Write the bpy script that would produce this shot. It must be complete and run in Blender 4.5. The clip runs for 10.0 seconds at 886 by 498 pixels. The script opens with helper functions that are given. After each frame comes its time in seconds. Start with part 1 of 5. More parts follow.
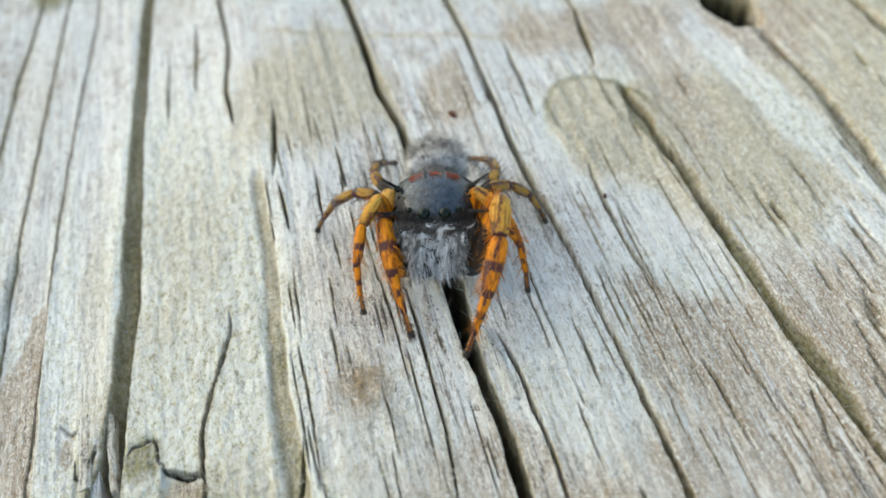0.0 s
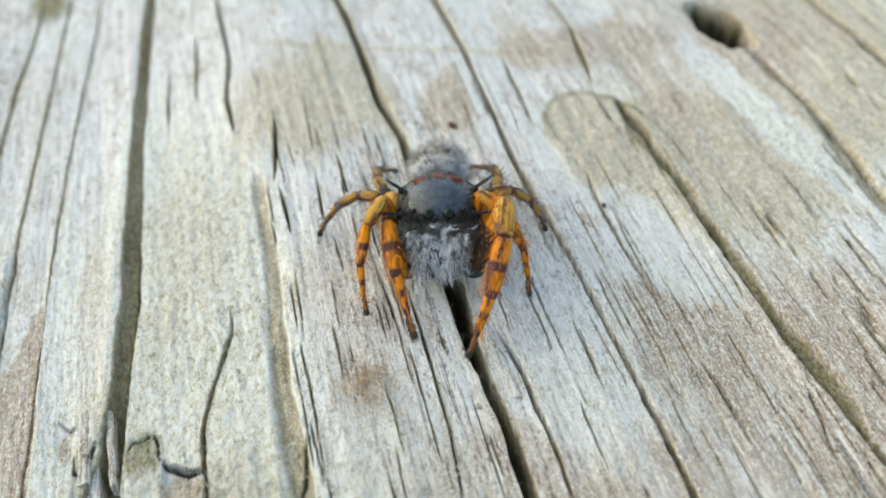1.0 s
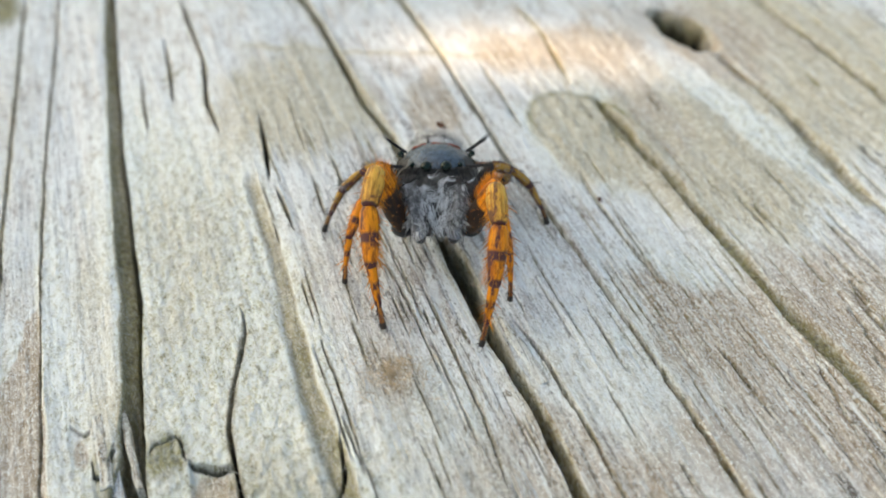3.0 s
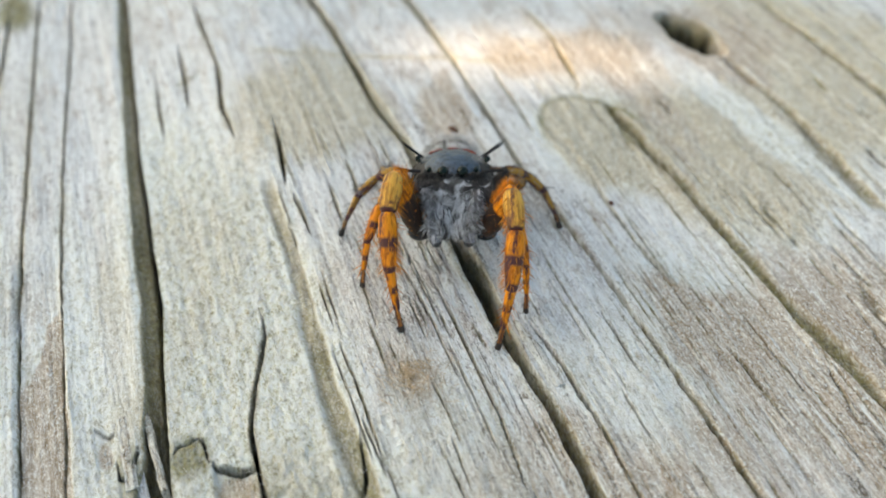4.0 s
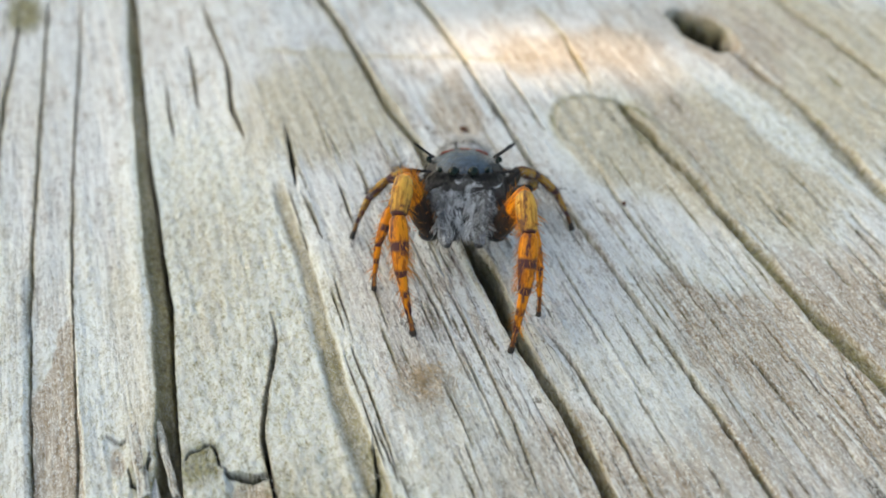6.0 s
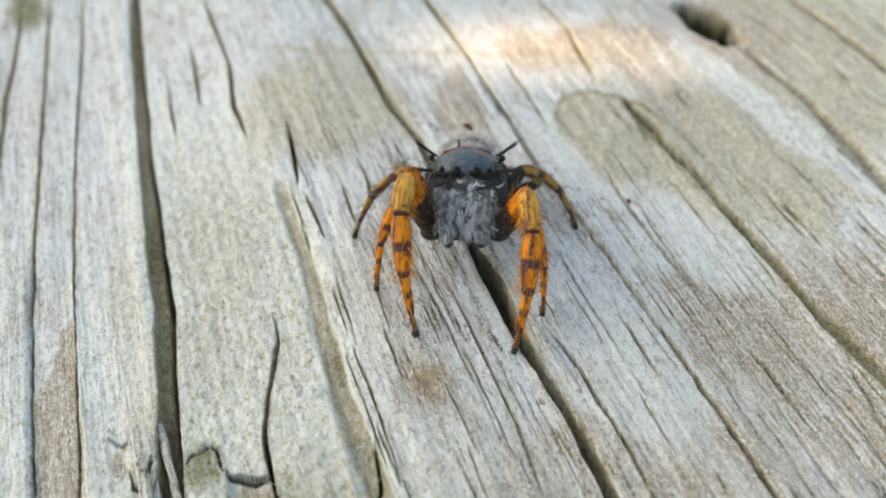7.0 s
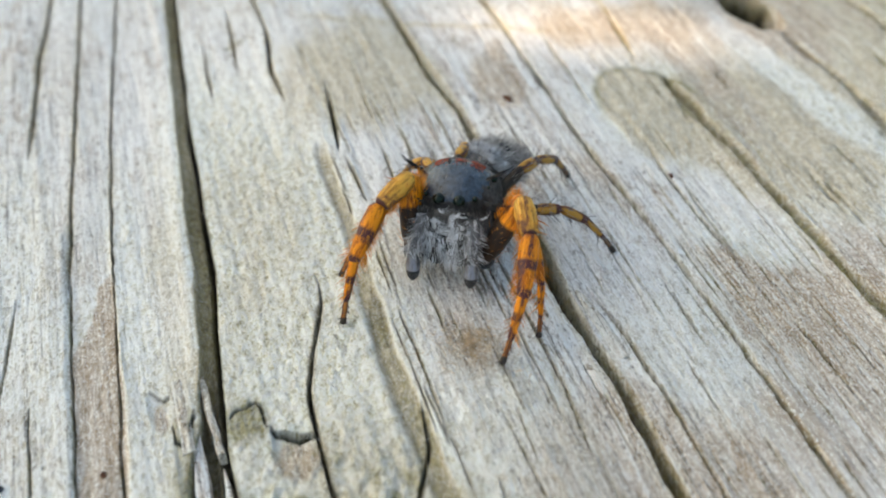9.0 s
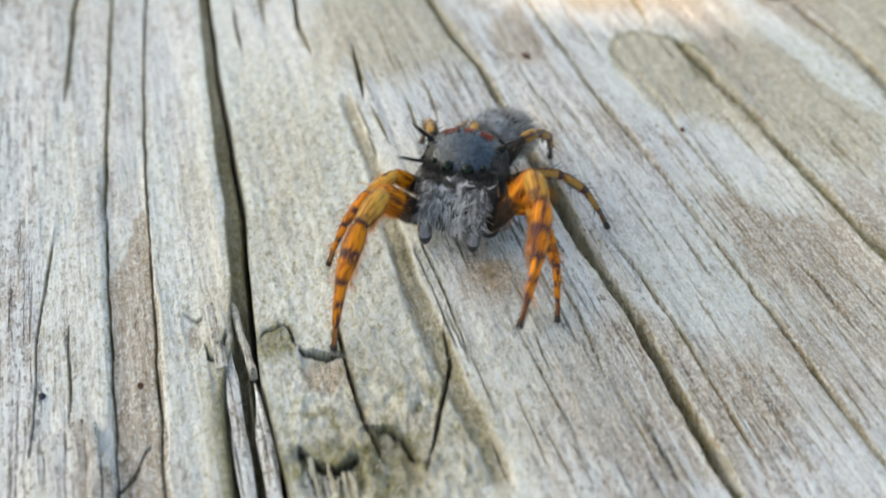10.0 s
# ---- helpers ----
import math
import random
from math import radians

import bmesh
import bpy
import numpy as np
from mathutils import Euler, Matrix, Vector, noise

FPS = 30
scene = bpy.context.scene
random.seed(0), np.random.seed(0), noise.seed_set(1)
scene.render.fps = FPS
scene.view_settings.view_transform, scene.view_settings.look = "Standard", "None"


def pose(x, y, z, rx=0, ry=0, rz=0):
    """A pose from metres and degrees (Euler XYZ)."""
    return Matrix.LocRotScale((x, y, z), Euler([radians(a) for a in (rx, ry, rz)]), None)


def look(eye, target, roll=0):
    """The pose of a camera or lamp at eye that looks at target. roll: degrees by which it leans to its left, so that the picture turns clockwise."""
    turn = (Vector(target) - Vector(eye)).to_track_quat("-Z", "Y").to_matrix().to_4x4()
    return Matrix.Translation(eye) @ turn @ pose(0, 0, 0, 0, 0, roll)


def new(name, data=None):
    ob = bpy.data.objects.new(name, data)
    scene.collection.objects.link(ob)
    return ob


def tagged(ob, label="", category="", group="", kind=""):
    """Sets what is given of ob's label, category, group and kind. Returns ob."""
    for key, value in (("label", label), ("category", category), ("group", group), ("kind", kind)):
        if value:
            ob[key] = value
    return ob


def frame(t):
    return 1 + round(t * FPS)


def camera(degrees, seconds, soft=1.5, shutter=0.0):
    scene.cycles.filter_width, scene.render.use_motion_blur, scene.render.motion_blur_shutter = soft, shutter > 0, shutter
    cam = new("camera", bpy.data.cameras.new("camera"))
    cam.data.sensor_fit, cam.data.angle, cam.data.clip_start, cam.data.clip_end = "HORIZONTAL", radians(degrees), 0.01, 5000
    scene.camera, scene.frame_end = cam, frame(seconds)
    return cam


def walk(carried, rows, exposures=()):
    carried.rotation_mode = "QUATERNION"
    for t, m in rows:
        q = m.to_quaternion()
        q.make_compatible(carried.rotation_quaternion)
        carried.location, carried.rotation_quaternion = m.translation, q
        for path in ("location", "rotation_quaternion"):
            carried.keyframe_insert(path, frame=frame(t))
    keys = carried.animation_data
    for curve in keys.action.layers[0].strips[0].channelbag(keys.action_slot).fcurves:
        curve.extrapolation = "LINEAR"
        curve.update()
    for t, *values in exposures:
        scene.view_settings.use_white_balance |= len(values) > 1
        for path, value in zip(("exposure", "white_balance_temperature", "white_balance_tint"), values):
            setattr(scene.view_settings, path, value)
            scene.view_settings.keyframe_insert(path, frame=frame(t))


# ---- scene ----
# Macro shot of a spider on a weathered deck board. Plan sizes below are in millimetres (MM turns them into metres);
# the grain runs along y, the board's mean surface is z = 0.
MM = 0.001
cam = camera(46.0, 10.0, soft=1.7, shutter=0.5)
cam.data.dof.use_dof = True
cam.data.dof.focus_distance = 37.8 * MM
cam.data.dof.aperture_fstop = 60.0
# seconds, eye x y z in mm, yaw, pitch, roll in degrees
ROWS = [
    (0.0, -3.06, -28.77, 28.86, -7.92, -44.29, -6.91),
    (0.5, -3.13, -29.17, 28.49, -8.04, -43.29, -6.36),
    (1.0, -4.41, -29.69, 28.14, -10.12, -42.22, -4.45),
    (1.5, -5.55, -30.28, 27.82, -12.11, -41.27, -3.42),
    (2.0, -7.52, -30.25, 27.70, -15.91, -40.88, -1.06),
    (2.5, -8.57, -29.37, 27.32, -18.25, -40.86, -0.02),
    (4.0, -9.97, -29.43, 28.17, -18.54, -41.26, -0.17),
    (4.5, -9.95, -29.39, 28.29, -18.29, -41.50, -0.49),
    (5.0, -9.91, -29.30, 28.28, -18.03, -41.54, -0.72),
    (5.5, -9.95, -29.16, 28.19, -17.96, -41.45, -0.75),
    (7.0, -9.51, -28.61, 28.33, -17.11, -42.17, -1.61),
    (7.5, -9.46, -28.38, 28.24, -16.85, -42.39, -1.72),
    (8.0, -9.44, -28.27, 28.09, -16.34, -42.58, -1.98),
    (8.5, -9.95, -28.29, 27.79, -16.22, -42.57, -1.54),
    (9.0, -11.64, -28.72, 27.03, -17.67, -41.96, 0.40),
    (9.5, -12.06, -29.97, 27.11, -16.78, -42.23, 0.14),
    (10.0, -13.21, -31.42, 26.36, -17.53, -41.77, 1.54),
]


def camera_pose(x, y, z, yaw, pitch, roll):
    yw, pt = radians(yaw), radians(pitch)
    way = Vector((-math.sin(yw) * math.cos(pt), math.cos(yw) * math.cos(pt), math.sin(pt)))
    eye = Vector((x, y, z)) * MM
    return look(eye, eye + way, roll)


# seconds, stops, kelvin, tint: the camera darkens its picture a little after the sun fleck has come up
LOOKS = [(0.0, 1.22, 7250, -4.0), (1.0, 1.26, 7300, -3.0), (2.5, 1.22, 7350, -2.0), (4.0, 1.09, 7300, -2.5), (7.0, 1.09, 7300, -2.0), (9.0, 1.08, 7300, -1.0), (10.0, 1.06, 7250, -1.0)]
walk(cam, [(t, camera_pose(*row)) for t, *row in ROWS], LOOKS)

# ---- light: open sky, and a low sun that reaches the board through a gap in an unseen, added leafy twig ----
SUN_AZ, SUN_EL = -55.0, 42.0          # degrees: azimuth from +y towards +x, elevation
world = bpy.data.worlds.new("sky")
scene.world = world
world.use_nodes = True
wn = world.node_tree
sky = wn.nodes.new("ShaderNodeTexSky")
sky.sky_type, sky.sun_disc = "NISHITA", False
sky.sun_elevation, sky.sun_rotation = radians(SUN_EL), radians(SUN_AZ)
sky.air_density, sky.dust_density, sky.ozone_density = 1.0, 4.0, 1.0
back = wn.nodes["Background"]
back.inputs["Strength"].default_value = 0.15
wn.links.new(sky.outputs["Color"], back.inputs["Color"])

SUN_WAY = Vector((math.sin(radians(SUN_AZ)) * math.cos(radians(SUN_EL)),
                  math.cos(radians(SUN_AZ)) * math.cos(radians(SUN_EL)), math.sin(radians(SUN_EL))))
sun = bpy.data.lights.new("sun", "SUN")
sun.energy, sun.angle, sun.color = 2.8, radians(0.6), (1.0, 0.76, 0.60)
new("sun", sun).matrix_world = look(SUN_WAY * 3, (0, 0, 0))


# ---- materials ----
def shader(name):
    m = bpy.data.materials.new(name)
    m.use_nodes = True
    nt = m.node_tree
    return m, nt, nt.nodes["Principled BSDF"]


def coords(nt, scale, space="Object"):
    """Object coordinates in millimetres, times scale."""
    tc = nt.nodes.new("ShaderNodeTexCoord")
    mp = nt.nodes.new("ShaderNodeMapping")
    mp.inputs["Scale"].default_value = [1000 * s for s in scale] if space == "Object" else scale
    nt.links.new(tc.outputs[space], mp.inputs["Vector"])
    return mp.outputs["Vector"]


def noise_tex(nt, vec, scale=1.0, detail=4.0, rough=0.6, distortion=0.0):
    n = nt.nodes.new("ShaderNodeTexNoise")
    n.inputs["Scale"].default_value, n.inputs["Detail"].default_value = scale, detail
    n.inputs["Roughness"].default_value, n.inputs["Distortion"].default_value = rough, distortion
    nt.links.new(vec, n.inputs["Vector"])
    return n.outputs["Fac"]


def ramp(nt, fac, *stops):
    r = nt.nodes.new("ShaderNodeValToRGB")
    el = r.color_ramp.elements
    while len(el) < len(stops):
        el.new(0.5)
    for e, (p, c) in zip(el, stops):
        e.position, e.color = p, (*c, 1) if len(c) == 3 else c
    nt.links.new(fac, r.inputs["Fac"])
    return r.outputs["Color"]


def grey(v):
    return (v, v, v)


def mix(nt, fac, a, b, mode="MIX"):
    m = nt.nodes.new("ShaderNodeMix")
    m.data_type, m.blend_type = "RGBA", mode
    for sock, v in ((m.inputs[0], fac), (m.inputs[6], a), (m.inputs[7], b)):
        if isinstance(v, (int, float)):
            sock.default_value = v
        elif isinstance(v, tuple):
            sock.default_value = (*v, 1)
        else:
            nt.links.new(v, sock)
    return m.outputs[2]


def attr(nt, name):
    a = nt.nodes.new("ShaderNodeAttribute")
    a.attribute_name = name
    return a.outputs["Fac"]


def times(nt, a, b):
    m = nt.nodes.new("ShaderNodeMath")
    m.operation = "MULTIPLY"
    for sock, v in zip(m.inputs, (a, b)):
        if isinstance(v, (int, float)):
            sock.default_value = v
        else:
            nt.links.new(v, sock)
    return m.outputs[0]


def bump(nt, bsdf, height, distance, strength=1.0):
    b = nt.nodes.new("ShaderNodeBump")
    b.inputs["Strength"].default_value, b.inputs["Distance"].default_value = strength, distance * MM
    nt.links.new(height, b.inputs["Height"])
    nt.links.new(b.outputs["Normal"], bsdf.inputs["Normal"])


def weathered_wood():
    """Silver-grey wood: pale lavender fibres, brown bare patches, olive crust and moss by the board's own layers;
    hollows painted near black.
    """
    m, nt, bsdf = shader("weathered wood")
    fibre = noise_tex(nt, coords(nt, (4.6, 0.30, 1)), 1.0, 6, 0.74, 0.25)
    thread = noise_tex(nt, coords(nt, (15.0, 0.75, 2)), 1.0, 4, 0.68, 0.2)
    fluff = noise_tex(nt, coords(nt, (8.0, 3.4, 3)), 1.0, 5, 0.72, 1.2)
    mottle = noise_tex(nt, coords(nt, (1.3, 0.62, 1)), 1.0, 7, 0.70, 0.6)
    zone = noise_tex(nt, coords(nt, (0.42, 0.12, 0.3)), 1.0, 8, 0.68, 0.4)
    grain = noise_tex(nt, coords(nt, (4.4, 2.9, 3.0)), 1.0, 6, 0.75, 0.5)
    grit = noise_tex(nt, coords(nt, (6.0, 4.0, 3.0)), 1.0, 4, 0.75)
    crust, bleach = attr(nt, "crust"), attr(nt, "bleach")
    mixed = mix(nt, 0.45, mix(nt, 0.5, fibre, thread), fluff)
    pale = ramp(nt, mixed, (0.405, (0.25, 0.215, 0.19)), (0.455, (0.60, 0.565, 0.535)), (0.500, (0.86, 0.825, 0.81)), (0.535, (0.97, 0.965, 0.95)))
    brown = ramp(nt, mixed, (0.41, (0.18, 0.125, 0.09)), (0.46, (0.42, 0.335, 0.27)), (0.515, (0.57, 0.485, 0.42)), (0.57, (0.92, 0.89, 0.86)))
    worn = mix(nt, 0.45, zone, mottle)
    tone = mix(nt, ramp(nt, worn, (0.455, grey(1)), (0.505, grey(0))), pale, brown)
    tone = mix(nt, times(nt, bleach, ramp(nt, mottle, (0.36, grey(0.35)), (0.50, grey(1)))), tone, mix(nt, 0.5, pale, ramp(nt, mottle, (0.40, (0.66, 0.63, 0.60)), (0.52, (0.84, 0.825, 0.82)))))
    flaky = ramp(nt, mix(nt, 0.35, grain, fluff), (0.38, (0.30, 0.25, 0.11)), (0.43, (0.60, 0.56, 0.36)), (0.475, (0.83, 0.82, 0.68)), (0.53, (0.97, 0.975, 0.92)))
    tone = mix(nt, times(nt, crust, 0.85), tone, flaky)
    olive = ramp(nt, mix(nt, 0.5, grain, mixed), (0.40, (0.36, 0.28, 0.165)), (0.45, (0.51, 0.43, 0.29)), (0.52, (0.64, 0.555, 0.40)), (0.585, (0.80, 0.74, 0.61)))
    tone = mix(nt, ramp(nt, mix(nt, 0.5, attr(nt, "tan"), mottle), (0.36, grey(0)), (0.64, grey(0.92))), tone, olive)
    rust = ramp(nt, mix(nt, 0.2, mixed, grain), (0.41, (0.22, 0.14, 0.08)), (0.465, (0.42, 0.31, 0.21)), (0.515, (0.54, 0.425, 0.31)), (0.565, (0.88, 0.82, 0.73)))
    tone = mix(nt, ramp(nt, mix(nt, 0.55, attr(nt, "rust"), mix(nt, 0.45, zone, mottle)), (0.40, grey(0)), (0.53, grey(0.9))), tone, rust)
    bare = times(nt, ramp(nt, crust, (0.0, grey(1)), (1.0, grey(0.2))), ramp(nt, bleach, (0.2, grey(1)), (0.8, grey(0.3))))
    needle = noise_tex(nt, coords(nt, (7.0, 0.24, 1.5)), 1.0, 4, 0.65, 0.15)
    tone = mix(nt, times(nt, bare, ramp(nt, needle, (0.385, grey(0.9)), (0.415, grey(0)))), tone, (0.09, 0.07, 0.055))
    tone = mix(nt, times(nt, bare, ramp(nt, needle, (0.57, grey(0)), (0.61, grey(0.75)))), tone, (0.93, 0.925, 0.91))
    speck = noise_tex(nt, coords(nt, (5.5, 2.6, 3)), 1.0, 3, 0.6, 0.4)
    tone = mix(nt, times(nt, ramp(nt, mix(nt, 0.5, crust, bleach), (0.0, grey(1)), (0.7, grey(0.3))), ramp(nt, speck, (0.35, grey(0.85)), (0.40, grey(0)))), tone, (0.16, 0.115, 0.07))
    lint = noise_tex(nt, coords(nt, (11.0, 4.0, 3)), 1.0, 3, 0.65, 2.0)
    tone = mix(nt, ramp(nt, lint, (0.55, grey(0)), (0.60, grey(0.85))), tone, (0.95, 0.945, 0.92))
    moss = ramp(nt, grit, (0.34, (0.06, 0.052, 0.02)), (0.62, (0.33, 0.29, 0.11)))
    tone = mix(nt, times(nt, attr(nt, "moss"), ramp(nt, grain, (0.42, grey(1)), (0.58, grey(0.75)))), tone, moss)
    # near black for dirt in the hollows and for shade put into their colour
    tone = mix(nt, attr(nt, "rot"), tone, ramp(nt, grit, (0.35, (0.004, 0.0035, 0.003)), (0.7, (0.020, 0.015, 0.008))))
    nt.links.new(tone, bsdf.inputs["Base Color"])
    bsdf.inputs["Roughness"].default_value = 0.82
    bsdf.inputs["Specular IOR Level"].default_value = 0.25
    relief = mix(nt, 0.5, mix(nt, 0.5, thread, fibre), mix(nt, 0.5, grit, fluff))
    relief = mix(nt, times(nt, crust, 0.75), relief, grain)
    bump(nt, bsdf, relief, 0.40, 0.9)
    return m


def plain(name, colour, rough=0.6, spread=0.25, scale=3.0, spec=0.4, relief=0.0):
    m, nt, bsdf = shader(name)
    n = noise_tex(nt, coords(nt, (scale,) * 3), 1.0, 4)
    lo, hi = [tuple(min(1, c * k) for c in colour) for k in (1 - spread, 1 + spread)]
    nt.links.new(ramp(nt, n, (0.35, lo), (0.65, hi)), bsdf.inputs["Base Color"])
    bsdf.inputs["Roughness"].default_value = rough
    bsdf.inputs["Specular IOR Level"].default_value = spec
    if relief:
        bump(nt, bsdf, n, relief)
    return m


def leg_shell(name, light, dark, start, end, blotch, belt=0.0, streak=0.85):
    """Cuticle of a leg piece: light, with a dark ring towards its far end and blotches; runs along the piece's own z."""
    m, nt, bsdf = shader(name)
    tc = nt.nodes.new("ShaderNodeTexCoord")
    sep = nt.nodes.new("ShaderNodeSeparateXYZ")
    nt.links.new(tc.outputs["Generated"], sep.inputs[0])
    n = noise_tex(nt, coords(nt, (2.2, 2.2, 1.1)), 1.0, 3)
    fine = noise_tex(nt, coords(nt, (7.0, 7.0, 1.0)), 1.0, 4)
    base = mix(nt, ramp(nt, n, (0.35, grey(0)), (0.68, grey(1))), light, tuple(min(1, c * k) for c, k in zip(light, (1.15, 1.4, 2.0))))
    base = mix(nt, ramp(nt, fine, (0.43, grey(streak)), (0.53, grey(0))), base, (light[0] * 0.28, light[1] * 0.16, light[2] * 0.3))
    ring = ramp(nt, sep.outputs["Z"], (start - 0.04, grey(0)), (start, grey(1)), (end, grey(1)), (min(1, end + 0.04), grey(0)))
    base = mix(nt, times(nt, ring, 0.95), base, dark)
    if belt:
        middle = ramp(nt, sep.outputs["Z"], (belt - 0.10, grey(0)), (belt - 0.05, grey(1)), (belt + 0.05, grey(1)), (belt + 0.10, grey(0)))
        base = mix(nt, times(nt, middle, ramp(nt, noise_tex(nt, coords(nt, (3.0, 3.0, 0.5)), 1.0, 2), (0.38, grey(0)), (0.46, grey(0.95)))), base, dark)
    base = mix(nt, times(nt, ramp(nt, n, (0.40, grey(1)), (0.47, grey(0))), blotch), base, dark)
    nt.links.new(base, bsdf.inputs["Base Color"])
    bsdf.inputs["Roughness"].default_value = 0.48
    bsdf.inputs["Specular IOR Level"].default_value = 0.28
    bsdf.inputs["Subsurface Weight"].default_value = 0.06
    bsdf.inputs["Subsurface Radius"].default_value = (0.4 * MM, 0.2 * MM, 0.08 * MM)
    bump(nt, bsdf, fine, 0.05, 0.6)
    return m


WOOD = weathered_wood()
DECK = plain("deck timber", (0.42, 0.36, 0.30), 0.85, 0.4, 0.15, 0.2, 0.3)
SOIL = plain("dry soil and grass", (0.09, 0.09, 0.045), 0.95, 0.5, 0.02, 0.1)
FIBRE = plain("pale wood fibre", (0.74, 0.70, 0.62), 0.7, 0.25, 2.0, 0.3)
TUFT = plain("tan wood fluff", (0.60, 0.46, 0.30), 0.85, 0.35, 2.0, 0.15)
DARKBIT = plain("blue black grain", (0.02, 0.022, 0.035), 0.5, 0.5, 3.0, 0.4, 0.1)
TANBIT = plain("brown bark crumb", (0.11, 0.05, 0.03), 0.8, 0.5, 3.0, 0.2, 0.1)
LEAF = plain("green leaf", (0.07, 0.13, 0.03), 0.5, 0.4, 0.1, 0.3)
BARK = plain("twig bark", (0.13, 0.09, 0.06), 0.9, 0.4, 0.3, 0.2)
ORANGE = (0.68, 0.20, 0.003)
BROWN = (0.060, 0.020, 0.026)
YELLOW = (0.38, 0.18, 0.025)
FRONT_LEG = leg_shell("orange leg cuticle with dark rings", ORANGE, BROWN, 0.82, 0.97, 0.9, 0.45, 0.7)
FRONT_KNEE = leg_shell("yellow orange knee cuticle", (0.62, 0.29, 0.035), BROWN, 0.86, 0.99, 0.8, 0.0, 0.6)
FRONT_THIGH = leg_shell("orange femur cuticle dark at the base", ORANGE, (0.012, 0.011, 0.011), -0.2, 0.60, 0.6)
HIND_LEG = leg_shell("tawny hind leg cuticle", YELLOW, BROWN, 0.66, 0.98, 0.9)
HIND_THIGH = leg_shell("hind femur cuticle dark at the base", YELLOW, (0.018, 0.014, 0.012), -0.2, 0.93, 0.6)
FRONT_TIP = leg_shell("orange tarsus with dark tip", (0.36, 0.12, 0.02), (0.03, 0.026, 0.024), 0.62, 1.2, 0.5)
HIND_TIP = leg_shell("tawny tarsus with dark tip", (0.22, 0.10, 0.03), (0.03, 0.026, 0.024), 0.5, 1.2, 0.5)
TARSUS = plain("dark grey tarsus hair", (0.055, 0.048, 0.045), 0.85, 0.5, 8.0, 0.2, 0.05)
SHELL = plain("slate grey scaled carapace", (0.026, 0.039, 0.058), 0.21, 0.55, 5.0, 0.7, 0.05)
FACE = plain("dark brownish grey face", (0.055, 0.050, 0.048), 0.7, 0.5, 5.0, 0.3, 0.06)
JAW = plain("black shiny chelicera", (0.018, 0.018, 0.02), 0.3, 0.4, 3.0, 0.5)
RED = plain("brick red scales", (0.36, 0.075, 0.035), 0.7, 0.4, 6.0, 0.3)
BELLY = plain("grey furry abdomen", (0.19, 0.175, 0.165), 0.8, 0.6, 3.0, 0.2, 0.1)
HAIR_GREY = plain("grey hair", (0.23, 0.215, 0.21), 0.6, 0.5, 2.0, 0.3)
HAIR_WHITE = plain("whitish hair", (0.68, 0.68, 0.70), 0.55, 0.3, 2.0, 0.3)
HAIR_BROWN = plain("brownish grey hair", (0.135, 0.122, 0.114), 0.65, 0.5, 2.0, 0.2)
HAIR_DARK = plain("blackish brown hair", (0.050, 0.044, 0.041), 0.65, 0.5, 2.0, 0.2)
HAIR_FUR = plain("pale grey fur", (0.42, 0.40, 0.385), 0.6, 0.5, 2.0, 0.2)
HAIR_BLACK = plain("black bristle", (0.014, 0.012, 0.012), 0.5, 0.3, 2.0, 0.4)
HAIR_ORANGE = plain("orange leg hair", (0.66, 0.24, 0.02), 0.6, 0.4, 2.0, 0.3)
PALP = plain("pale grey palp cuticle", (0.19, 0.185, 0.19), 0.6, 0.5, 4.0, 0.3)
PALP_TIP = leg_shell("grey palp end cuticle", (0.24, 0.215, 0.19), (0.02, 0.018, 0.018), 0.66, 1.2, 0.5, 0.0, 0.4)
EYE = plain("black glossy eye with green glint", (0.003, 0.009, 0.006), 0.10, 0.5, 2.0, 0.25)


# ---- the board: surface as a function of the plan (mm) ----
def lattice(x, y, seed):
    """Smooth value noise, -1 to 1."""
    xi, yi = np.floor(x).astype(np.int64), np.floor(y).astype(np.int64)
    fx, fy = x - xi, y - yi
    fx, fy = fx * fx * (3 - 2 * fx), fy * fy * (3 - 2 * fy)

    def corner(i, j):
        h = (i * 374761393 + j * 668265263 + seed * 2147483647) & 0xFFFFFFFF
        h = ((h ^ (h >> 13)) * 1274126177) & 0xFFFFFFFF
        return ((h ^ (h >> 16)) & 0xFFFF) / 32767.5 - 1
    a, b, c, d = corner(xi, yi), corner(xi + 1, yi), corner(xi, yi + 1), corner(xi + 1, yi + 1)
    return (a * (1 - fx) + b * fx) * (1 - fy) + (c * (1 - fx) + d * fx) * fy


def octaves(x, y, seed, n=3):
    return sum(lattice(x * 2**k, y * 2**k, seed + 7 * k) / 2**k for k in range(n)) / 1.75


def smooth(a, b, v):
    s = np.clip((v - a) / (b - a), 0, 1)
    return s * s * (3 - 2 * s)


CROWN_X = (-70, -22, -13.5, -9, -5.5, -3, 0, 3, 5, 8, 11, 20, 70)
CROWN_Z = (-1.0, -1.0, -0.75, -0.25, 0.5, 0.6, 0.25, 0.2, 0.2, -0.1, -0.25, -0.5, -0.6)


def level(x):
    """The board's mean height across the grain."""
    return sum(np.interp(x + o, CROWN_X, CROWN_Z) for o in (-1, -0.5, 0, 0.5, 1)) / 5


def along(y, *pts):
    """x of a line that runs along the grain, from its (x, y) points."""
    p = sorted((b, a) for a, b in pts)
    return np.interp(y, [q[0] for q in p], [q[1] for q in p])


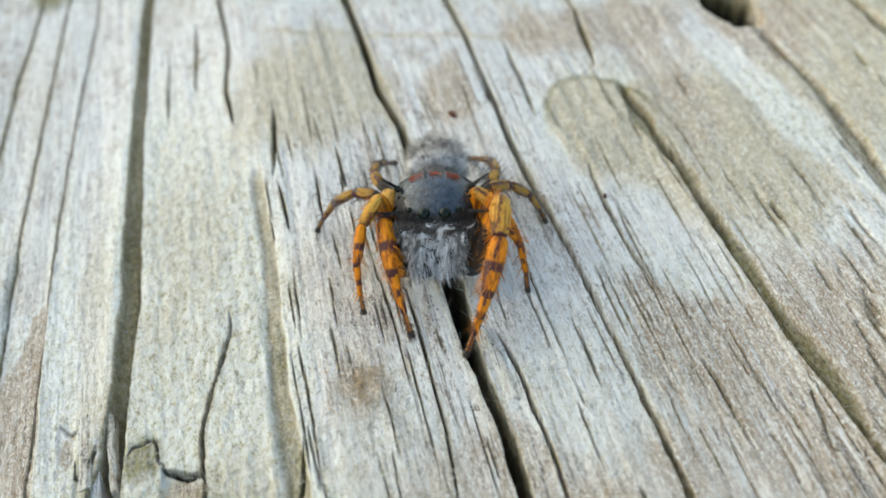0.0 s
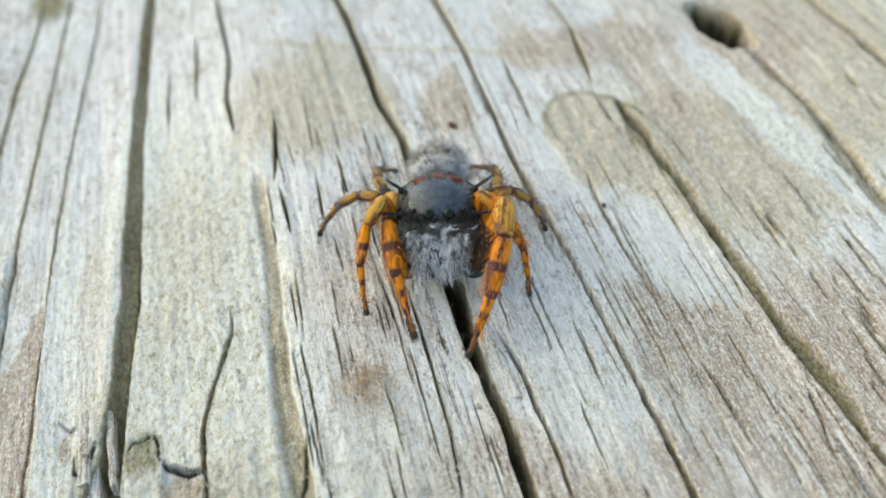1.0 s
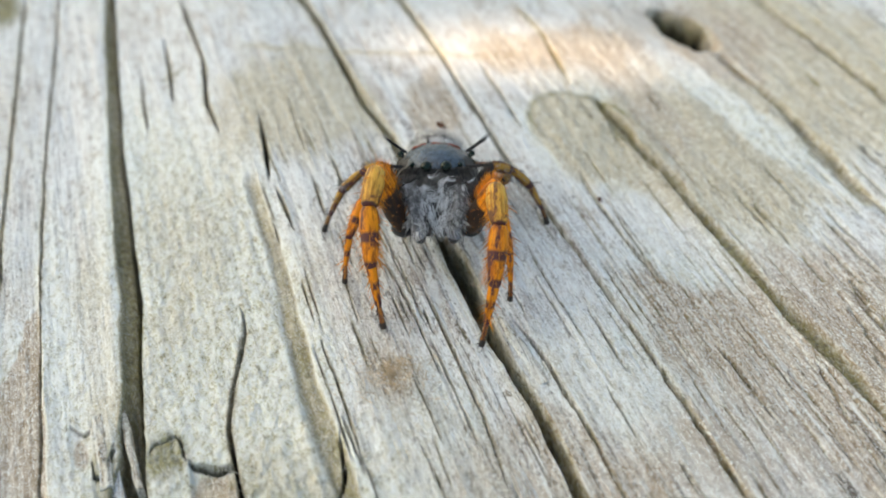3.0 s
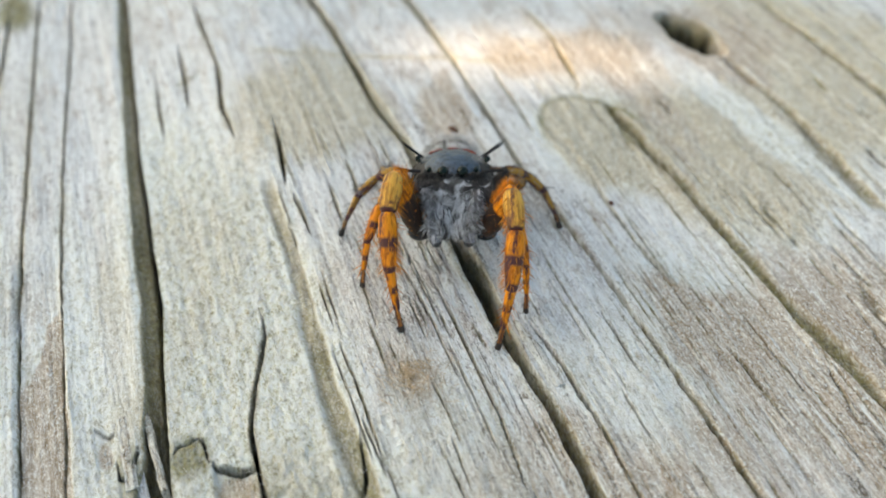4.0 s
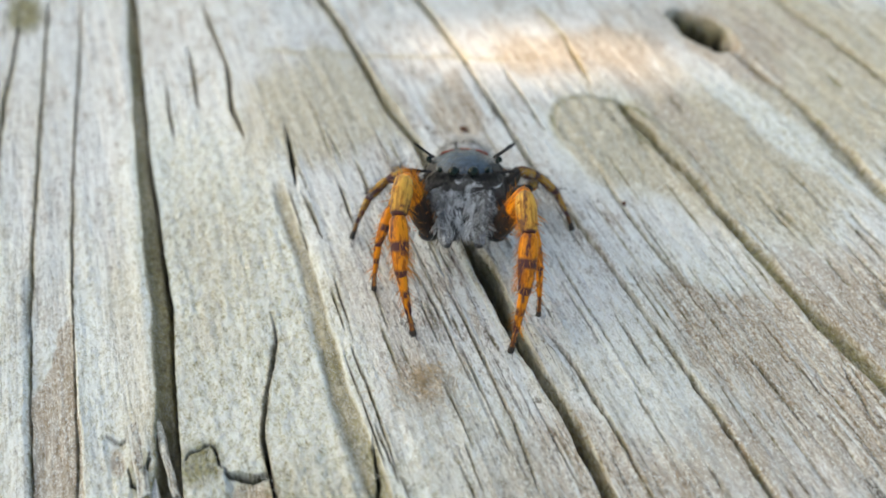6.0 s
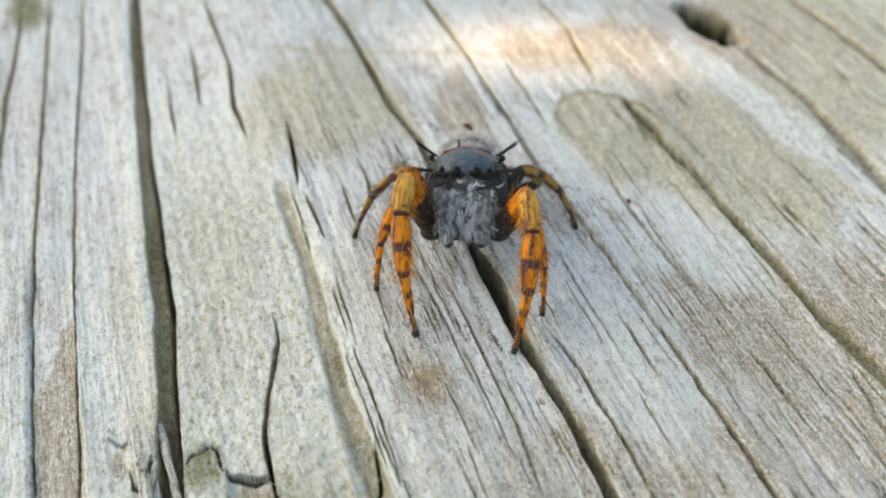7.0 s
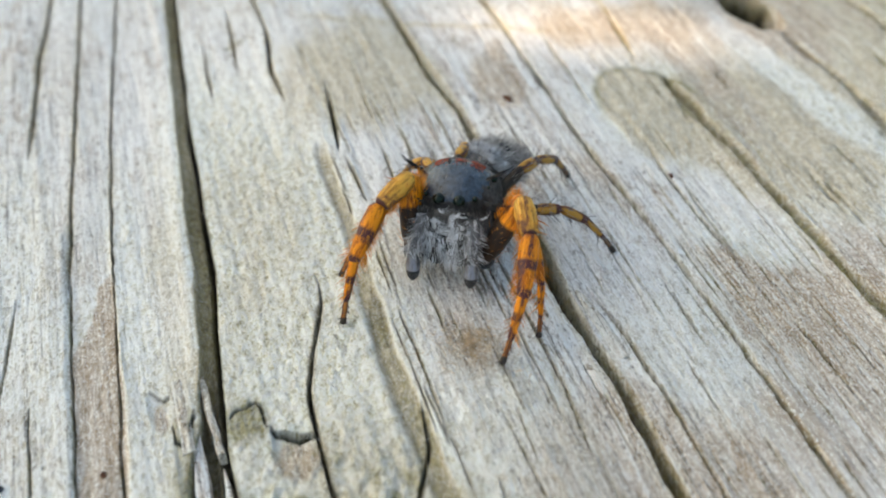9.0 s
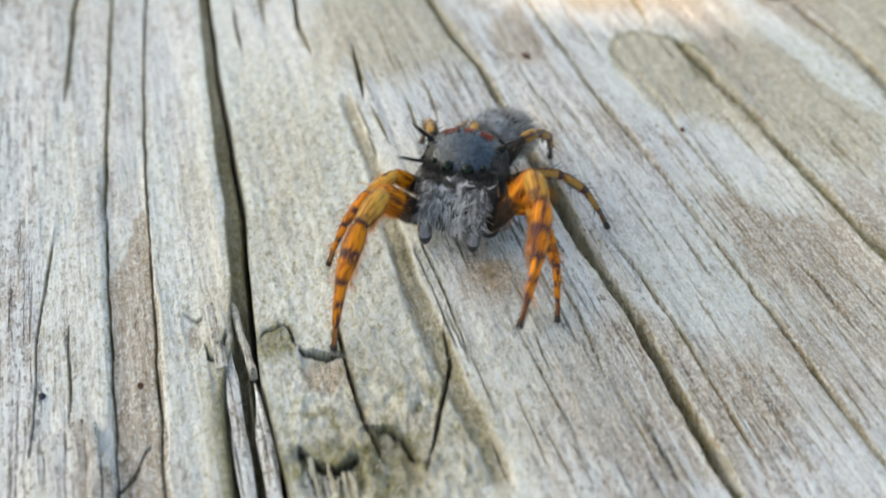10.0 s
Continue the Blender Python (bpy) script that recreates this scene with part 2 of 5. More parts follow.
class Surface:
    def __init__(self, x, y):
        self.x, self.y = np.meshgrid(x, y)
        self.h = level(self.x)
        self.tan, self.rust, self.moss, self.bleach, self.crust, self.rot = (np.zeros_like(self.x) for _ in range(6))

    def crack(self, width, depth, *pts, seed=0, wiggle=0.08, lip=0.0):
        """A split along the grain through the points, tapering to its ends."""
        ys = [p[1] for p in pts]
        lo, hi = min(ys), max(ys)
        rows = np.where((self.y[:, 0] > lo - 0.3) & (self.y[:, 0] < hi + 0.3))[0]
        if not len(rows):
            return
        y = self.y[rows]
        mid = along(y, *pts) + wiggle * octaves(y * 0.5, y * 0 + seed * 3.7, 11 + seed, 4)
        span = smooth(lo - 0.3, lo + min(2.0, (hi - lo) / 3), y) * (1 - smooth(hi - min(2.0, (hi - lo) / 3), hi + 0.3, y))
        w = (0.66 + 0.5 * min(0.5, max(0.0, width - 0.3))) * width * (0.35 + 0.65 * span) * (1 + 0.35 * octaves(y * 0.8, y * 0 + 5.1, 90 + seed, 3))
        d = np.abs(self.x[rows] - mid) / (w / 2)
        self.h[rows] -= 1.8 * depth * span * (1 - smooth(0.45, 1.05, d))
        self.moss[rows] += 0.85 * span * (1 - smooth(0.85, 1.2, d)) * (1 - self.moss[rows])
        # crack floor coloured near black: its dirt, and shade painted in
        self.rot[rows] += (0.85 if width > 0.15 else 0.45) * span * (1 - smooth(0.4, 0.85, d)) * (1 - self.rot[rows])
        self.tan[rows] += 0.60 * span * (1 - smooth(1.0, 3.4, d)) * (1 - self.tan[rows])
        if lip:
            self.h[rows] += lip * span * np.exp(-((self.x[rows] - mid + w * 0.9) / (w * 0.7)) ** 2)

    def cross(self, width, depth, *pts, seed=0):
        """A split across the grain."""
        p = sorted(pts)
        lo, hi = p[0][0], p[-1][0]
        mid = np.interp(self.x, [q[0] for q in p], [q[1] for q in p]) + 0.30 * octaves(self.x * 1.6, self.x * 0 + seed, 40 + seed, 5)
        span = smooth(lo - 0.2, lo + 0.2, self.x) * (1 - smooth(hi - 0.2, hi + 0.2, self.x))
        w = 0.5 * width * (0.7 + 0.5 * octaves(self.x * 3.0, self.x * 0 + seed, 50 + seed, 3))
        d = np.abs(self.y - mid) / np.maximum(w, 0.03)
        self.h -= depth * span * (1 - smooth(0.5, 1.1, d))
        # moss colour here also paints the thin line of shade in the split
        self.moss += 1.0 * span * (1 - smooth(0.9, 1.3, d)) * (1 - self.moss)
        self.tan += 0.5 * span * (1 - smooth(0.0, 0.5, np.abs(self.y - mid))) * (1 - self.tan)

    def slit(self, width, depth, *pts, seed=0):
        """A ragged crack along any line through the points."""
        xs, ys = [p[0] for p in pts], [p[1] for p in pts]
        rows = np.where((self.y[:, 0] > min(ys) - 1) & (self.y[:, 0] < max(ys) + 1))[0]
        cols = np.where((self.x[0] > min(xs) - 1) & (self.x[0] < max(xs) + 1))[0]
        box = np.ix_(rows, cols)
        x, y = self.x[box], self.y[box]
        x, y = x + 0.05 * octaves(x * 6, y * 6, 120 + seed, 3), y + 0.05 * octaves(x * 6, y * 6, 140 + seed, 3)
        best = np.full(x.shape, 99.0)
        n = len(pts) - 1
        for k, ((ax, ay), (bx, by)) in enumerate(zip(pts, pts[1:])):
            ux, uy = bx - ax, by - ay
            s = np.clip(((x - ax) * ux + (y - ay) * uy) / (ux * ux + uy * uy), 0, 1)
            w = np.sin(np.pi * np.clip((k + s) / n, 0.06, 0.94)) ** 0.5 * (1 + 0.5 * octaves(x * 1.7, y * 1.7, 160 + seed, 2))
            best = np.minimum(best, np.hypot(x - ax - s * ux, y - ay - s * uy) / (0.5 * width * np.maximum(w, 0.2)))
        cut = 1 - smooth(0.6, 1.1, best)
        self.h[box] -= depth * cut
        # the cut's own shade is painted in here, nearly black
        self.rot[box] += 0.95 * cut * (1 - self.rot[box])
        self.moss[box] += 0.7 * (1 - smooth(0.9, 2.2, best)) * (1 - self.moss[box])

    def groove(self, width, depth, *pts, moss=0.6, seed=0):
        """A shallow, mossy trough along the grain."""
        ys = [p[1] for p in pts]
        lo, hi = min(ys), max(ys)
        mid = along(self.y, *pts) + 0.12 * octaves(self.y * 0.6, self.y * 0 + seed, 170 + seed, 4)
        span = smooth(lo, lo + 1.2, self.y) * (1 - smooth(hi - 1.2, hi, self.y))
        d = (self.x - mid) / (0.5 * width * (1 + 0.4 * octaves(self.y * 0.5, self.y * 0, 180 + seed, 3)))
        m = span * (1 - smooth(0.45, 1.15, np.abs(d + 0.15 * octaves(self.x * 3, self.y * 1.0, 190 + seed, 3))))
        self.h -= depth * m
        self.moss += moss * m * (1 - self.moss)
        self.tan += 0.8 * m * (1 - self.tan)

    def step(self, drop, inner, outer, soft=0.25):
        """Lowers the strip between two lines along the grain, between their ends."""
        lo, hi = max(min(p[1] for p in inner), min(p[1] for p in outer)), min(max(p[1] for p in inner), max(p[1] for p in outer))
        a, b = along(self.y, *inner), along(self.y, *outer)
        wob = 0.1 * octaves(self.y * 0.7, self.y * 0, 61, 3)
        m = smooth(a - soft, a + soft * 0.3, self.x + wob) * (1 - smooth(b - soft * 0.3, b + soft * 0.3, self.x + wob))
        m = m * smooth(lo - 1, lo + 0.5, self.y) * (1 - smooth(hi - 0.5, hi + 1, self.y))
        self.h -= drop * m
        return m

    def patch(self, layer, x, y, rx, ry, strength=1.0, edge=0.35, turn=0.0, seed=0):
        """Adds a stain with an uneven, elliptic outline to a layer."""
        c, s = math.cos(radians(turn)), math.sin(radians(turn))
        u, v = (self.x - x) * c + (self.y - y) * s, (self.y - y) * c - (self.x - x) * s
        r = np.sqrt((u / rx) ** 2 + (v / ry) ** 2) + 0.28 * octaves(self.x * 0.6, self.y * 0.3, 70 + seed, 4)
        layer += strength * (1 - smooth(1 - edge, 1 + edge, r)) * (1 - layer)


def axis(*spans):
    """Grid lines from (start, end, spacing) spans, joined."""
    out = []
    for a, b, s in spans:
        out += list(np.linspace(a, b, max(1, round((b - a) / s)), endpoint=False))
    return np.array(out + [spans[-1][1]])


gx = axis((-70, -26, 2.0), (-26, -21, 0.16), (-21, 13.5, 0.045), (13.5, 34, 0.10), (34, 70, 2.0))
gy = axis((-1000, -40, 40), (-40, -19, 1.0), (-19, -13.5, 0.14), (-13.5, -3.0, 0.075), (-3.0, 12, 0.13), (12, 24, 0.22), (24, 38, 0.4), (38, 80, 3), (80, 1000, 40))
S = Surface(gx, gy)
X, Y = S.x, S.y
near = smooth(-30, -24, X) * (1 - smooth(33, 40, X)) * smooth(-26, -19, Y) * (1 - smooth(36, 60, Y))
drift = 0.5 * octaves(X * 0 + 3.3, Y * 0.05, 5, 2)      # the grain's slow wander
GX = X + drift
rough = 0.55 + 0.45 * lattice(X * 0.25, Y * 0.10, 25)
rough = rough * (1 - 0.5 * (1 - smooth(-8, -5, X)) * smooth(3, 8, Y)) * (1 - 0.5 * smooth(7, 11, X) * smooth(-2, 3, Y))
S.h += near * (0.10 * octaves(GX * 0.7, Y * 0.05, 21, 3) + 0.06 * octaves(GX * 2.2, Y * 0.13, 22, 3)
               + 0.035 * octaves(GX * 4.6, Y * 0.26, 23, 3) * rough
               + 0.025 * (1 - 2 * np.abs(lattice(GX * 6.5, Y * 0.42, 26))) * rough
               + 0.03 * octaves(X * 4.0, Y * 2.2, 24, 2))

# the deep split beside the spider's strip, its near part with splinters
gl = along(Y, (-10.7, 36), (-10.6, 27.9), (-11.8, 11.6), (-12.2, 2.5), (-12.5, -2.0), (-12.95, -5.2), (-13.4, -6.4), (-13.65, -7.6), (-13.75, -9.0), (-13.95, -12.0), (-13.95, -16)) + 0.28 + 0.1 * octaves(Y * 0.5, Y * 0, 31, 3)
gr = along(Y, (-9.6, 36), (-9.8, 27.5), (-10.8, 11.6), (-11.1, 2.0), (-11.6, -2.7), (-11.9, -6.5), (-11.88, -8.0), (-11.85, -10), (-11.95, -16)) + 0.06 * octaves(Y * 0.7, Y * 0, 32, 3)
u = (X - gl) / np.maximum(gr - gl, 0.2)
inside = (u > 0) & (u < 1)
S.h -= near * np.where(inside, (0.36 * smooth(0, 0.12, u) + 0.7 * np.minimum(u, 0.62) + 1.0 * smooth(2.0, 4.5, -Y) * smooth(0.05, 0.2, u) * (1 - smooth(0.5, 0.7, u)) + 2.9 * smooth(0.66, 0.80, u) + 0.12 * octaves(X * 3, Y * 0.3, 33, 3)) * (1 - smooth(0.93, 1.0, u)), 0)
S.h += near * 0.08 * np.exp(-((X - gl + 0.3) / 0.3) ** 2)
S.moss += near * (0.85 * smooth(-0.12, 0.10, u) + 0.25 * smooth(0.6, 0.72, u)) * (1 - smooth(0.95, 1.1, u)) * (0.75 + 0.35 * octaves(X, Y * 0.4, 34, 3))
S.tan += near * 0.85 * smooth(-0.15, 0.0, u) * (1 - smooth(0.62, 0.72, u))

# long splits along the grain
S.crack(0.30, 1.3, (-16.3, 28), (-16.8, 23.2), (-17.3, 19.9), (-17.9, 12), seed=1)
S.crack(0.18, 1.0, (-14.6, 30.1), (-15.5, 18.2), (-16.3, 7.7), (-16.6, 2.9), seed=2)
S.crack(0.10, 0.35, (-16.55, 4.0), (-16.8, -5.4), (-17.0, -12), seed=32)
S.crack(0.15, 0.8, (-12.8, 29.2), (-13.6, 20.1), (-14.3, 12.8), (-14.8, 5.7), (-15.0, 1.0), seed=3)
S.crack(0.10, 0.35, (-14.95, 2.5), (-15.3, -5.9), (-15.6, -12), seed=33)
S.crack(0.24, 0.9, (-6.4, 25), (-6.2, 17.4), (-6.6, 13.9), (-6.5, 11.1), seed=4)
S.crack(0.18, 0.6, (-7.7, 21.1), (-8.1, 14.9), seed=5)
S.crack(0.16, 0.5, (-9.3, 18.4), (-9.6, 12.9), seed=6)
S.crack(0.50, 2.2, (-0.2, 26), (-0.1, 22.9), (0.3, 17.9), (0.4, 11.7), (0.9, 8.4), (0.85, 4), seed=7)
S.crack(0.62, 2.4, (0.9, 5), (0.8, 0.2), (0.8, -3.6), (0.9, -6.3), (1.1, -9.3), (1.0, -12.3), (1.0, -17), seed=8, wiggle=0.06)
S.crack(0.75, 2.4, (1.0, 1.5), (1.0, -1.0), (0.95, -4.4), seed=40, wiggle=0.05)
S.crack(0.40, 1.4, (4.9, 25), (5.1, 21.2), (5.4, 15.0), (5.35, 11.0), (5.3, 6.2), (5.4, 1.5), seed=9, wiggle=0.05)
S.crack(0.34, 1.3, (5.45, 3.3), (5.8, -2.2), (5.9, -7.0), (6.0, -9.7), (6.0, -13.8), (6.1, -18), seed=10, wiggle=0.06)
S.crack(0.30, 0.9, (7.1, 14.0), (6.95, 7.6), seed=11)
S.crack(0.36, 1.0, (10.9, 20), (11.3, 15.8), (11.0, 12.9), (10.7, 10.6), seed=12)
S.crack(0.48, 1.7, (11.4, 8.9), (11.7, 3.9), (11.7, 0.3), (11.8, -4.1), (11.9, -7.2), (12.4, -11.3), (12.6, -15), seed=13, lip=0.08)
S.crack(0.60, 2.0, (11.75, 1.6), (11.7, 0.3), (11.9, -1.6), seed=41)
S.crack(0.30, 1.1, (19.2, 11.5), (19.8, 4.8), (19.5, -1.5), (19.4, -6), seed=14)
S.crack(0.34, 1.2, (24.0, 18), (24.2, 15.1), (24.7, 11.9), (25.1, 6.1), (25.3, 0), seed=15)
S.crack(0.30, 0.7, (-4.5, 11.7), (-5.0, 6.7), seed=16)
S.crack(0.16, 0.5, (-2.2, 7.7), (-2.1, 4.9), seed=17)
S.crack(0.16, 0.5, (-3.3, 6.2), (-3.3, 3.2), seed=18)
S.crack(0.18, 0.5, (-4.9, 6.2), (-4.8, 2.9), seed=19)
S.crack(0.24, 1.1, (-7.6, -0.3), (-7.7, -1.6), (-8.6, -4.1), (-9.0, -5.5), (-9.1, -8.7), (-9.0, -10.4), (-8.9, -11.7), (-9.4, -12.6), seed=20, wiggle=0.1)
S.crack(0.20, 1.0, (-5.5, -7.3), (-5.8, -9.2), (-6.3, -10.2), (-7.2, -12), (-7.7, -13), seed=21)
S.crack(0.14, 0.5, (-0.9, -1.1), (-0.8, -5.5), (-0.9, -8.8), (-1.1, -11.6), seed=22)
S.crack(0.14, 0.5, (3.9, -0.5), (3.8, -4.1), seed=23)
S.crack(0.22, 0.9, (1.9, -4.1), (2.2, -6.2), (2.3, -9.0), (2.3, -12.7), (2.3, -16), seed=24)
S.crack(0.26, 0.9, (8.1, 4.1), (7.95, 0.8), (8.0, -1.6), (8.3, -4.0), seed=25)
S.crack(0.16, 0.5, (8.5, -7.4), (8.6, -10), seed=26)
S.crack(0.18, 0.6, (11.5, -9.5), (11.0, -12.2), seed=27)
S.crack(0.10, 0.3, (-18.5, 3.1), (-19.3, -3.1), (-19.3, -5.8), (-19.6, -9.9), (-19.7, -14), seed=28)
S.crack(0.10, 0.3, (-18.2, -2.3), (-18.2, -6.1), (-18.3, -7.6), seed=29)

# splits across the grain where flakes have broken
S.cross(0.16, 0.25, (-8.4, 17.2), (-7.2, 17.6), seed=6)
S.cross(0.12, 0.6, (-16.6, -10.2), (-15.9, -9.0), seed=7)

# where flakes have come away the board is a layer lower on the near side
def broken(x0, x1, depth, *pts):
    p = sorted(pts)
    edge = np.interp(X, [q[0] for q in p], [q[1] for q in p]) + 0.12 * octaves(X * 2.5, X * 0 + x0, 45, 3)
    side = 0.12 * octaves(Y * 1.5, Y * 0 + x1, 46, 3)
    S.h -= depth * smooth(x0 - 0.1, x0 + 0.1, X + side) * (1 - smooth(x1 - 0.1, x1 + 0.1, X + side)) * (1 - smooth(-0.06, 0.08, Y - edge)) * smooth(-2.4, -0.3, Y - edge)
    # shadow of an undercut flake edge, painted along the step
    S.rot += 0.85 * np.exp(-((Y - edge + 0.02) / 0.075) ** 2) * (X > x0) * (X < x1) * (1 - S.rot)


broken(-10.5, -9.05, 0.24, (-10.5, -6.4), (-10.3, -6.62), (-9.8, -6.95), (-9.1, -7.16))
broken(-14.2, -13.5, 0.12, (-14.2, -3.3), (-13.74, -3.85), (-13.5, -3.8))
broken(-13.6, -12.75, 0.12, (-13.5, -5.8), (-13.27, -5.96), (-12.8, -5.0))
broken(-11.3, -9.5, 0.40, (-11.2, -10.7), (-10.9, -11.25), (-10.2, -11.74), (-9.55, -11.5))
broken(-8.8, -7.9, 0.35, (-8.75, -10.75), (-8.35, -10.95), (-7.95, -11.9))
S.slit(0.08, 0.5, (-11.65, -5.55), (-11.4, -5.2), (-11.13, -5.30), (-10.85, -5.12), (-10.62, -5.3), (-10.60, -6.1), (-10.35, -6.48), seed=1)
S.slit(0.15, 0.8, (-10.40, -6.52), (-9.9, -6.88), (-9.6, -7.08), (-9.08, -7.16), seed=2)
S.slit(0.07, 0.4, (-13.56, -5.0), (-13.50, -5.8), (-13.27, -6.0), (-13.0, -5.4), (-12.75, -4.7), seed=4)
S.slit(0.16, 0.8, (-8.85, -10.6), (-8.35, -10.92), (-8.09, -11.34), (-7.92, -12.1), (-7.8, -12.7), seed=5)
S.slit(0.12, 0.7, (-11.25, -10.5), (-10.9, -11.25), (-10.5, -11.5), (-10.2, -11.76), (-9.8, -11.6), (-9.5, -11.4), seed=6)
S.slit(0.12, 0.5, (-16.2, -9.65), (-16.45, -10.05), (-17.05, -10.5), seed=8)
# the bared wood under the broken flakes, mossy at its rim
S.patch(S.rust, -9.8, -7.9, 0.8, 1.0, 0.7, 0.6, 0, 60)
S.patch(S.moss, -11.2, -5.9, 0.6, 0.7, 0.5, 0.6, 0, 61)
S.patch(S.moss, -13.2, -5.3, 0.35, 1.0, 0.7, 0.4, 0, 62)
S.patch(S.rust, -13.9, -4.6, 0.3, 0.8, 0.6, 0.4, 0, 63)
S.groove(0.55, 0.30, (11.35, 9.2), (11.2, 6.0), (11.45, 4.0), (11.85, 2.4), (11.8, 0.6), moss=0.65, seed=1)
S.groove(0.62, 0.42, (11.75, 0.4), (12.05, -2.9), (12.05, -5.5), (12.2, -7.2), (12.5, -9.2), (12.6, -12.0), moss=0.85, seed=2)
S.groove(0.55, 0.25, (19.3, 11.0), (19.7, 6.0), (19.45, 2.4), (19.1, -2.5), moss=0.4, seed=3)
S.groove(0.6, 0.25, (24.2, 17.0), (24.65, 12.2), (24.8, 8.8), (24.9, 3.0), moss=0.4, seed=4)
S.groove(0.55, 0.20, (0.2, 17.5), (0.4, 13.5), (0.75, 10.5), (1.0, 8.0), moss=0.35, seed=5)

# strips a layer lower, where the soft wood has worn away
worn = S.step(0.24, ((-6.0, 6.9), (-5.9, 2.5), (-6.1, -1.4), (-6.4, -5.1), (-6.3, -7.3), (-5.9, -14)),
              ((-5.55, 6.9), (-5.45, 2.5), (-5.55, -1.4), (-5.8, -5.1), (-5.6, -7.3), (-5.4, -14)))
S.tan += 0.8 * worn * (1 - S.tan)
S.moss += (0.45 + 0.35 * smooth(0, 6, -Y)) * worn * (0.6 + 0.6 * octaves(X * 1.5, Y * 0.5, 37, 3)) * (1 - S.moss)
low = S.step(0.25, ((-16.5, 6), (-16.7, -2), (-16.9, -13)), ((-14.9, 6), (-15.0, -2), (-15.4, -13)))
S.rust += 0.8 * low * (1 - smooth(-1.2, 0.8, Y - 2.2 - 2.4 * (X + 15.6) + 1.6 * octaves(X * 2.2, Y * 0.8, 39, 4))) * (1 - S.rust)

# the knot hole and short random checks
knot = np.sqrt(((X - 18.75 - 0.18 * (14 - Y)) / 1.15) ** 2 + ((Y - 13.8) / 2.6) ** 2) + 0.3 * octaves(X * 1.2, Y * 0.8, 35, 3)
S.h -= 3.5 * (1 - smooth(0.45, 1.02, knot))
# decayed wood in the hole, darkened further to paint in its shade
S.rot += 1.0 * (1 - smooth(0.72, 0.98, knot + 0.25 * smooth(-0.5, 2.0, 13.4 - Y) + 0.15 * octaves(X * 2, Y * 2, 39, 3))) * (1 - S.rot)
S.moss += 0.95 * (1 - smooth(0.8, 1.1, knot)) * smooth(12.6, 14.2, Y) * (1 - S.moss)
S.rust += 0.95 * (1 - smooth(1.0, 1.5, knot + 0.14 * (Y - 13))) * (1 - S.rust)
rng = np.random.RandomState(4)
for k in range(760):
    cx, cy, ln = rng.uniform(-20, 30), rng.uniform(-18, 28), rng.uniform(1.2, 6.0)
    lean = rng.uniform(-0.05, 0.03)
    if cx < -5.5 or cy > 9 and rng.uniform() < 0.90 or (cx > 8 and cy > -1 and rng.uniform() < 0.6):
        continue
    S.crack(rng.uniform(0.06, 0.10), rng.uniform(0.12, 0.32), (cx, cy), (cx + lean * ln, cy + ln), seed=100 + k, wiggle=0.02)

S.patch(S.bleach, -10.0, 10.0, 9.0, 28.0, 0.85, 0.5, 0, 30)
S.patch(S.bleach, 6.2, 9.5, 2.2, 5.0, 0.7, 0.35, 0, 31)
S.patch(S.bleach, 6.0, 16.0, 14.0, 8.0, 0.6, 0.4, 0, 34)
S.patch(S.bleach, 10.0, -1.0, 1.6, 3.5, 0.8, 0.3, 8, 32)
S.patch(S.bleach, 17.5, 4.0, 1.4, 6.0, 0.7, 0.4, 10, 33)
# stains: olive crust, red-brown bare wood, moss
S.patch(S.tan, -2.2, 12.3, 3.6, 4.8, 0.75, 0.4, 0, 1)
S.patch(S.tan, -8.2, 7.5, 2.8, 6.0, 0.30, 0.5, 0, 2)
S.patch(S.tan, -9.5, -1.0, 2.4, 7.0, 0.2, 0.5, 0, 5)
S.patch(S.tan, 15.0, 3.5, 5.5, 6.0, 0.95, 0.3, 10, 7)
S.patch(S.tan, 11.0, 5.5, 3.5, 3.5, 0.7, 0.4, 0, 53)
S.patch(S.tan, 24.0, 9.0, 5.0, 9.0, 0.9, 0.4, 0, 8)
S.patch(S.tan, -12.9, -2.0, 0.7, 7.0, 0.4, 0.5, 0, 9)
S.patch(S.tan, -9.6, -12.0, 2.2, 2.4, 0.35, 0.4, 0, 10)
S.patch(S.rust, 3.4, 11.2, 1.4, 3.0, 0.6, 0.5, 0, 11)
S.patch(S.rust, 8.8, -6.0, 1.5, 3.0, 0.60, 0.5, 6, 12)
# browner wood below the fibre tuft, deepened to stand for its shaded gaps
S.patch(S.rust, -3.2, -6.0, 1.0, 1.5, 0.55, 0.6, 0, 13)
S.patch(S.rust, 4.9, 0.5, 0.7, 2.6, 0.4, 0.5, 0, 14)
# brown wood that also carries the sun fleck's warm tint in its colour
S.patch(S.rust, 10.5, 14.0, 5.0, 1.8, 0.42, 0.5, 0, 15)
S.patch(S.moss, -15.9, 29.2, 1.0, 2.2, 0.95, 0.4, 0, 16)
S.patch(S.moss, -11.3, -5.8, 0.8, 0.9, 0.7, 0.5, 0, 17)
S.patch(S.moss, -10.4, -11.6, 1.6, 0.9, 0.75, 0.5, -20, 22)
S.patch(S.moss, -8.6, -12.2, 1.0, 1.4, 0.6, 0.5, 0, 23)
S.patch(S.moss, -13.3, -9.0, 0.6, 2.5, 0.5, 0.5, 0, 24)
S.patch(S.tan, -8.0, -10.5, 2.6, 4.0, 0.40, 0.4, 0, 25)
S.patch(S.tan, -9.0, 4.0, 2.2, 5.0, 0.15, 0.5, 0, 26)
S.patch(S.rust, 9.0, -11.0, 7.0, 6.0, 0.45, 0.6, 0, 18)
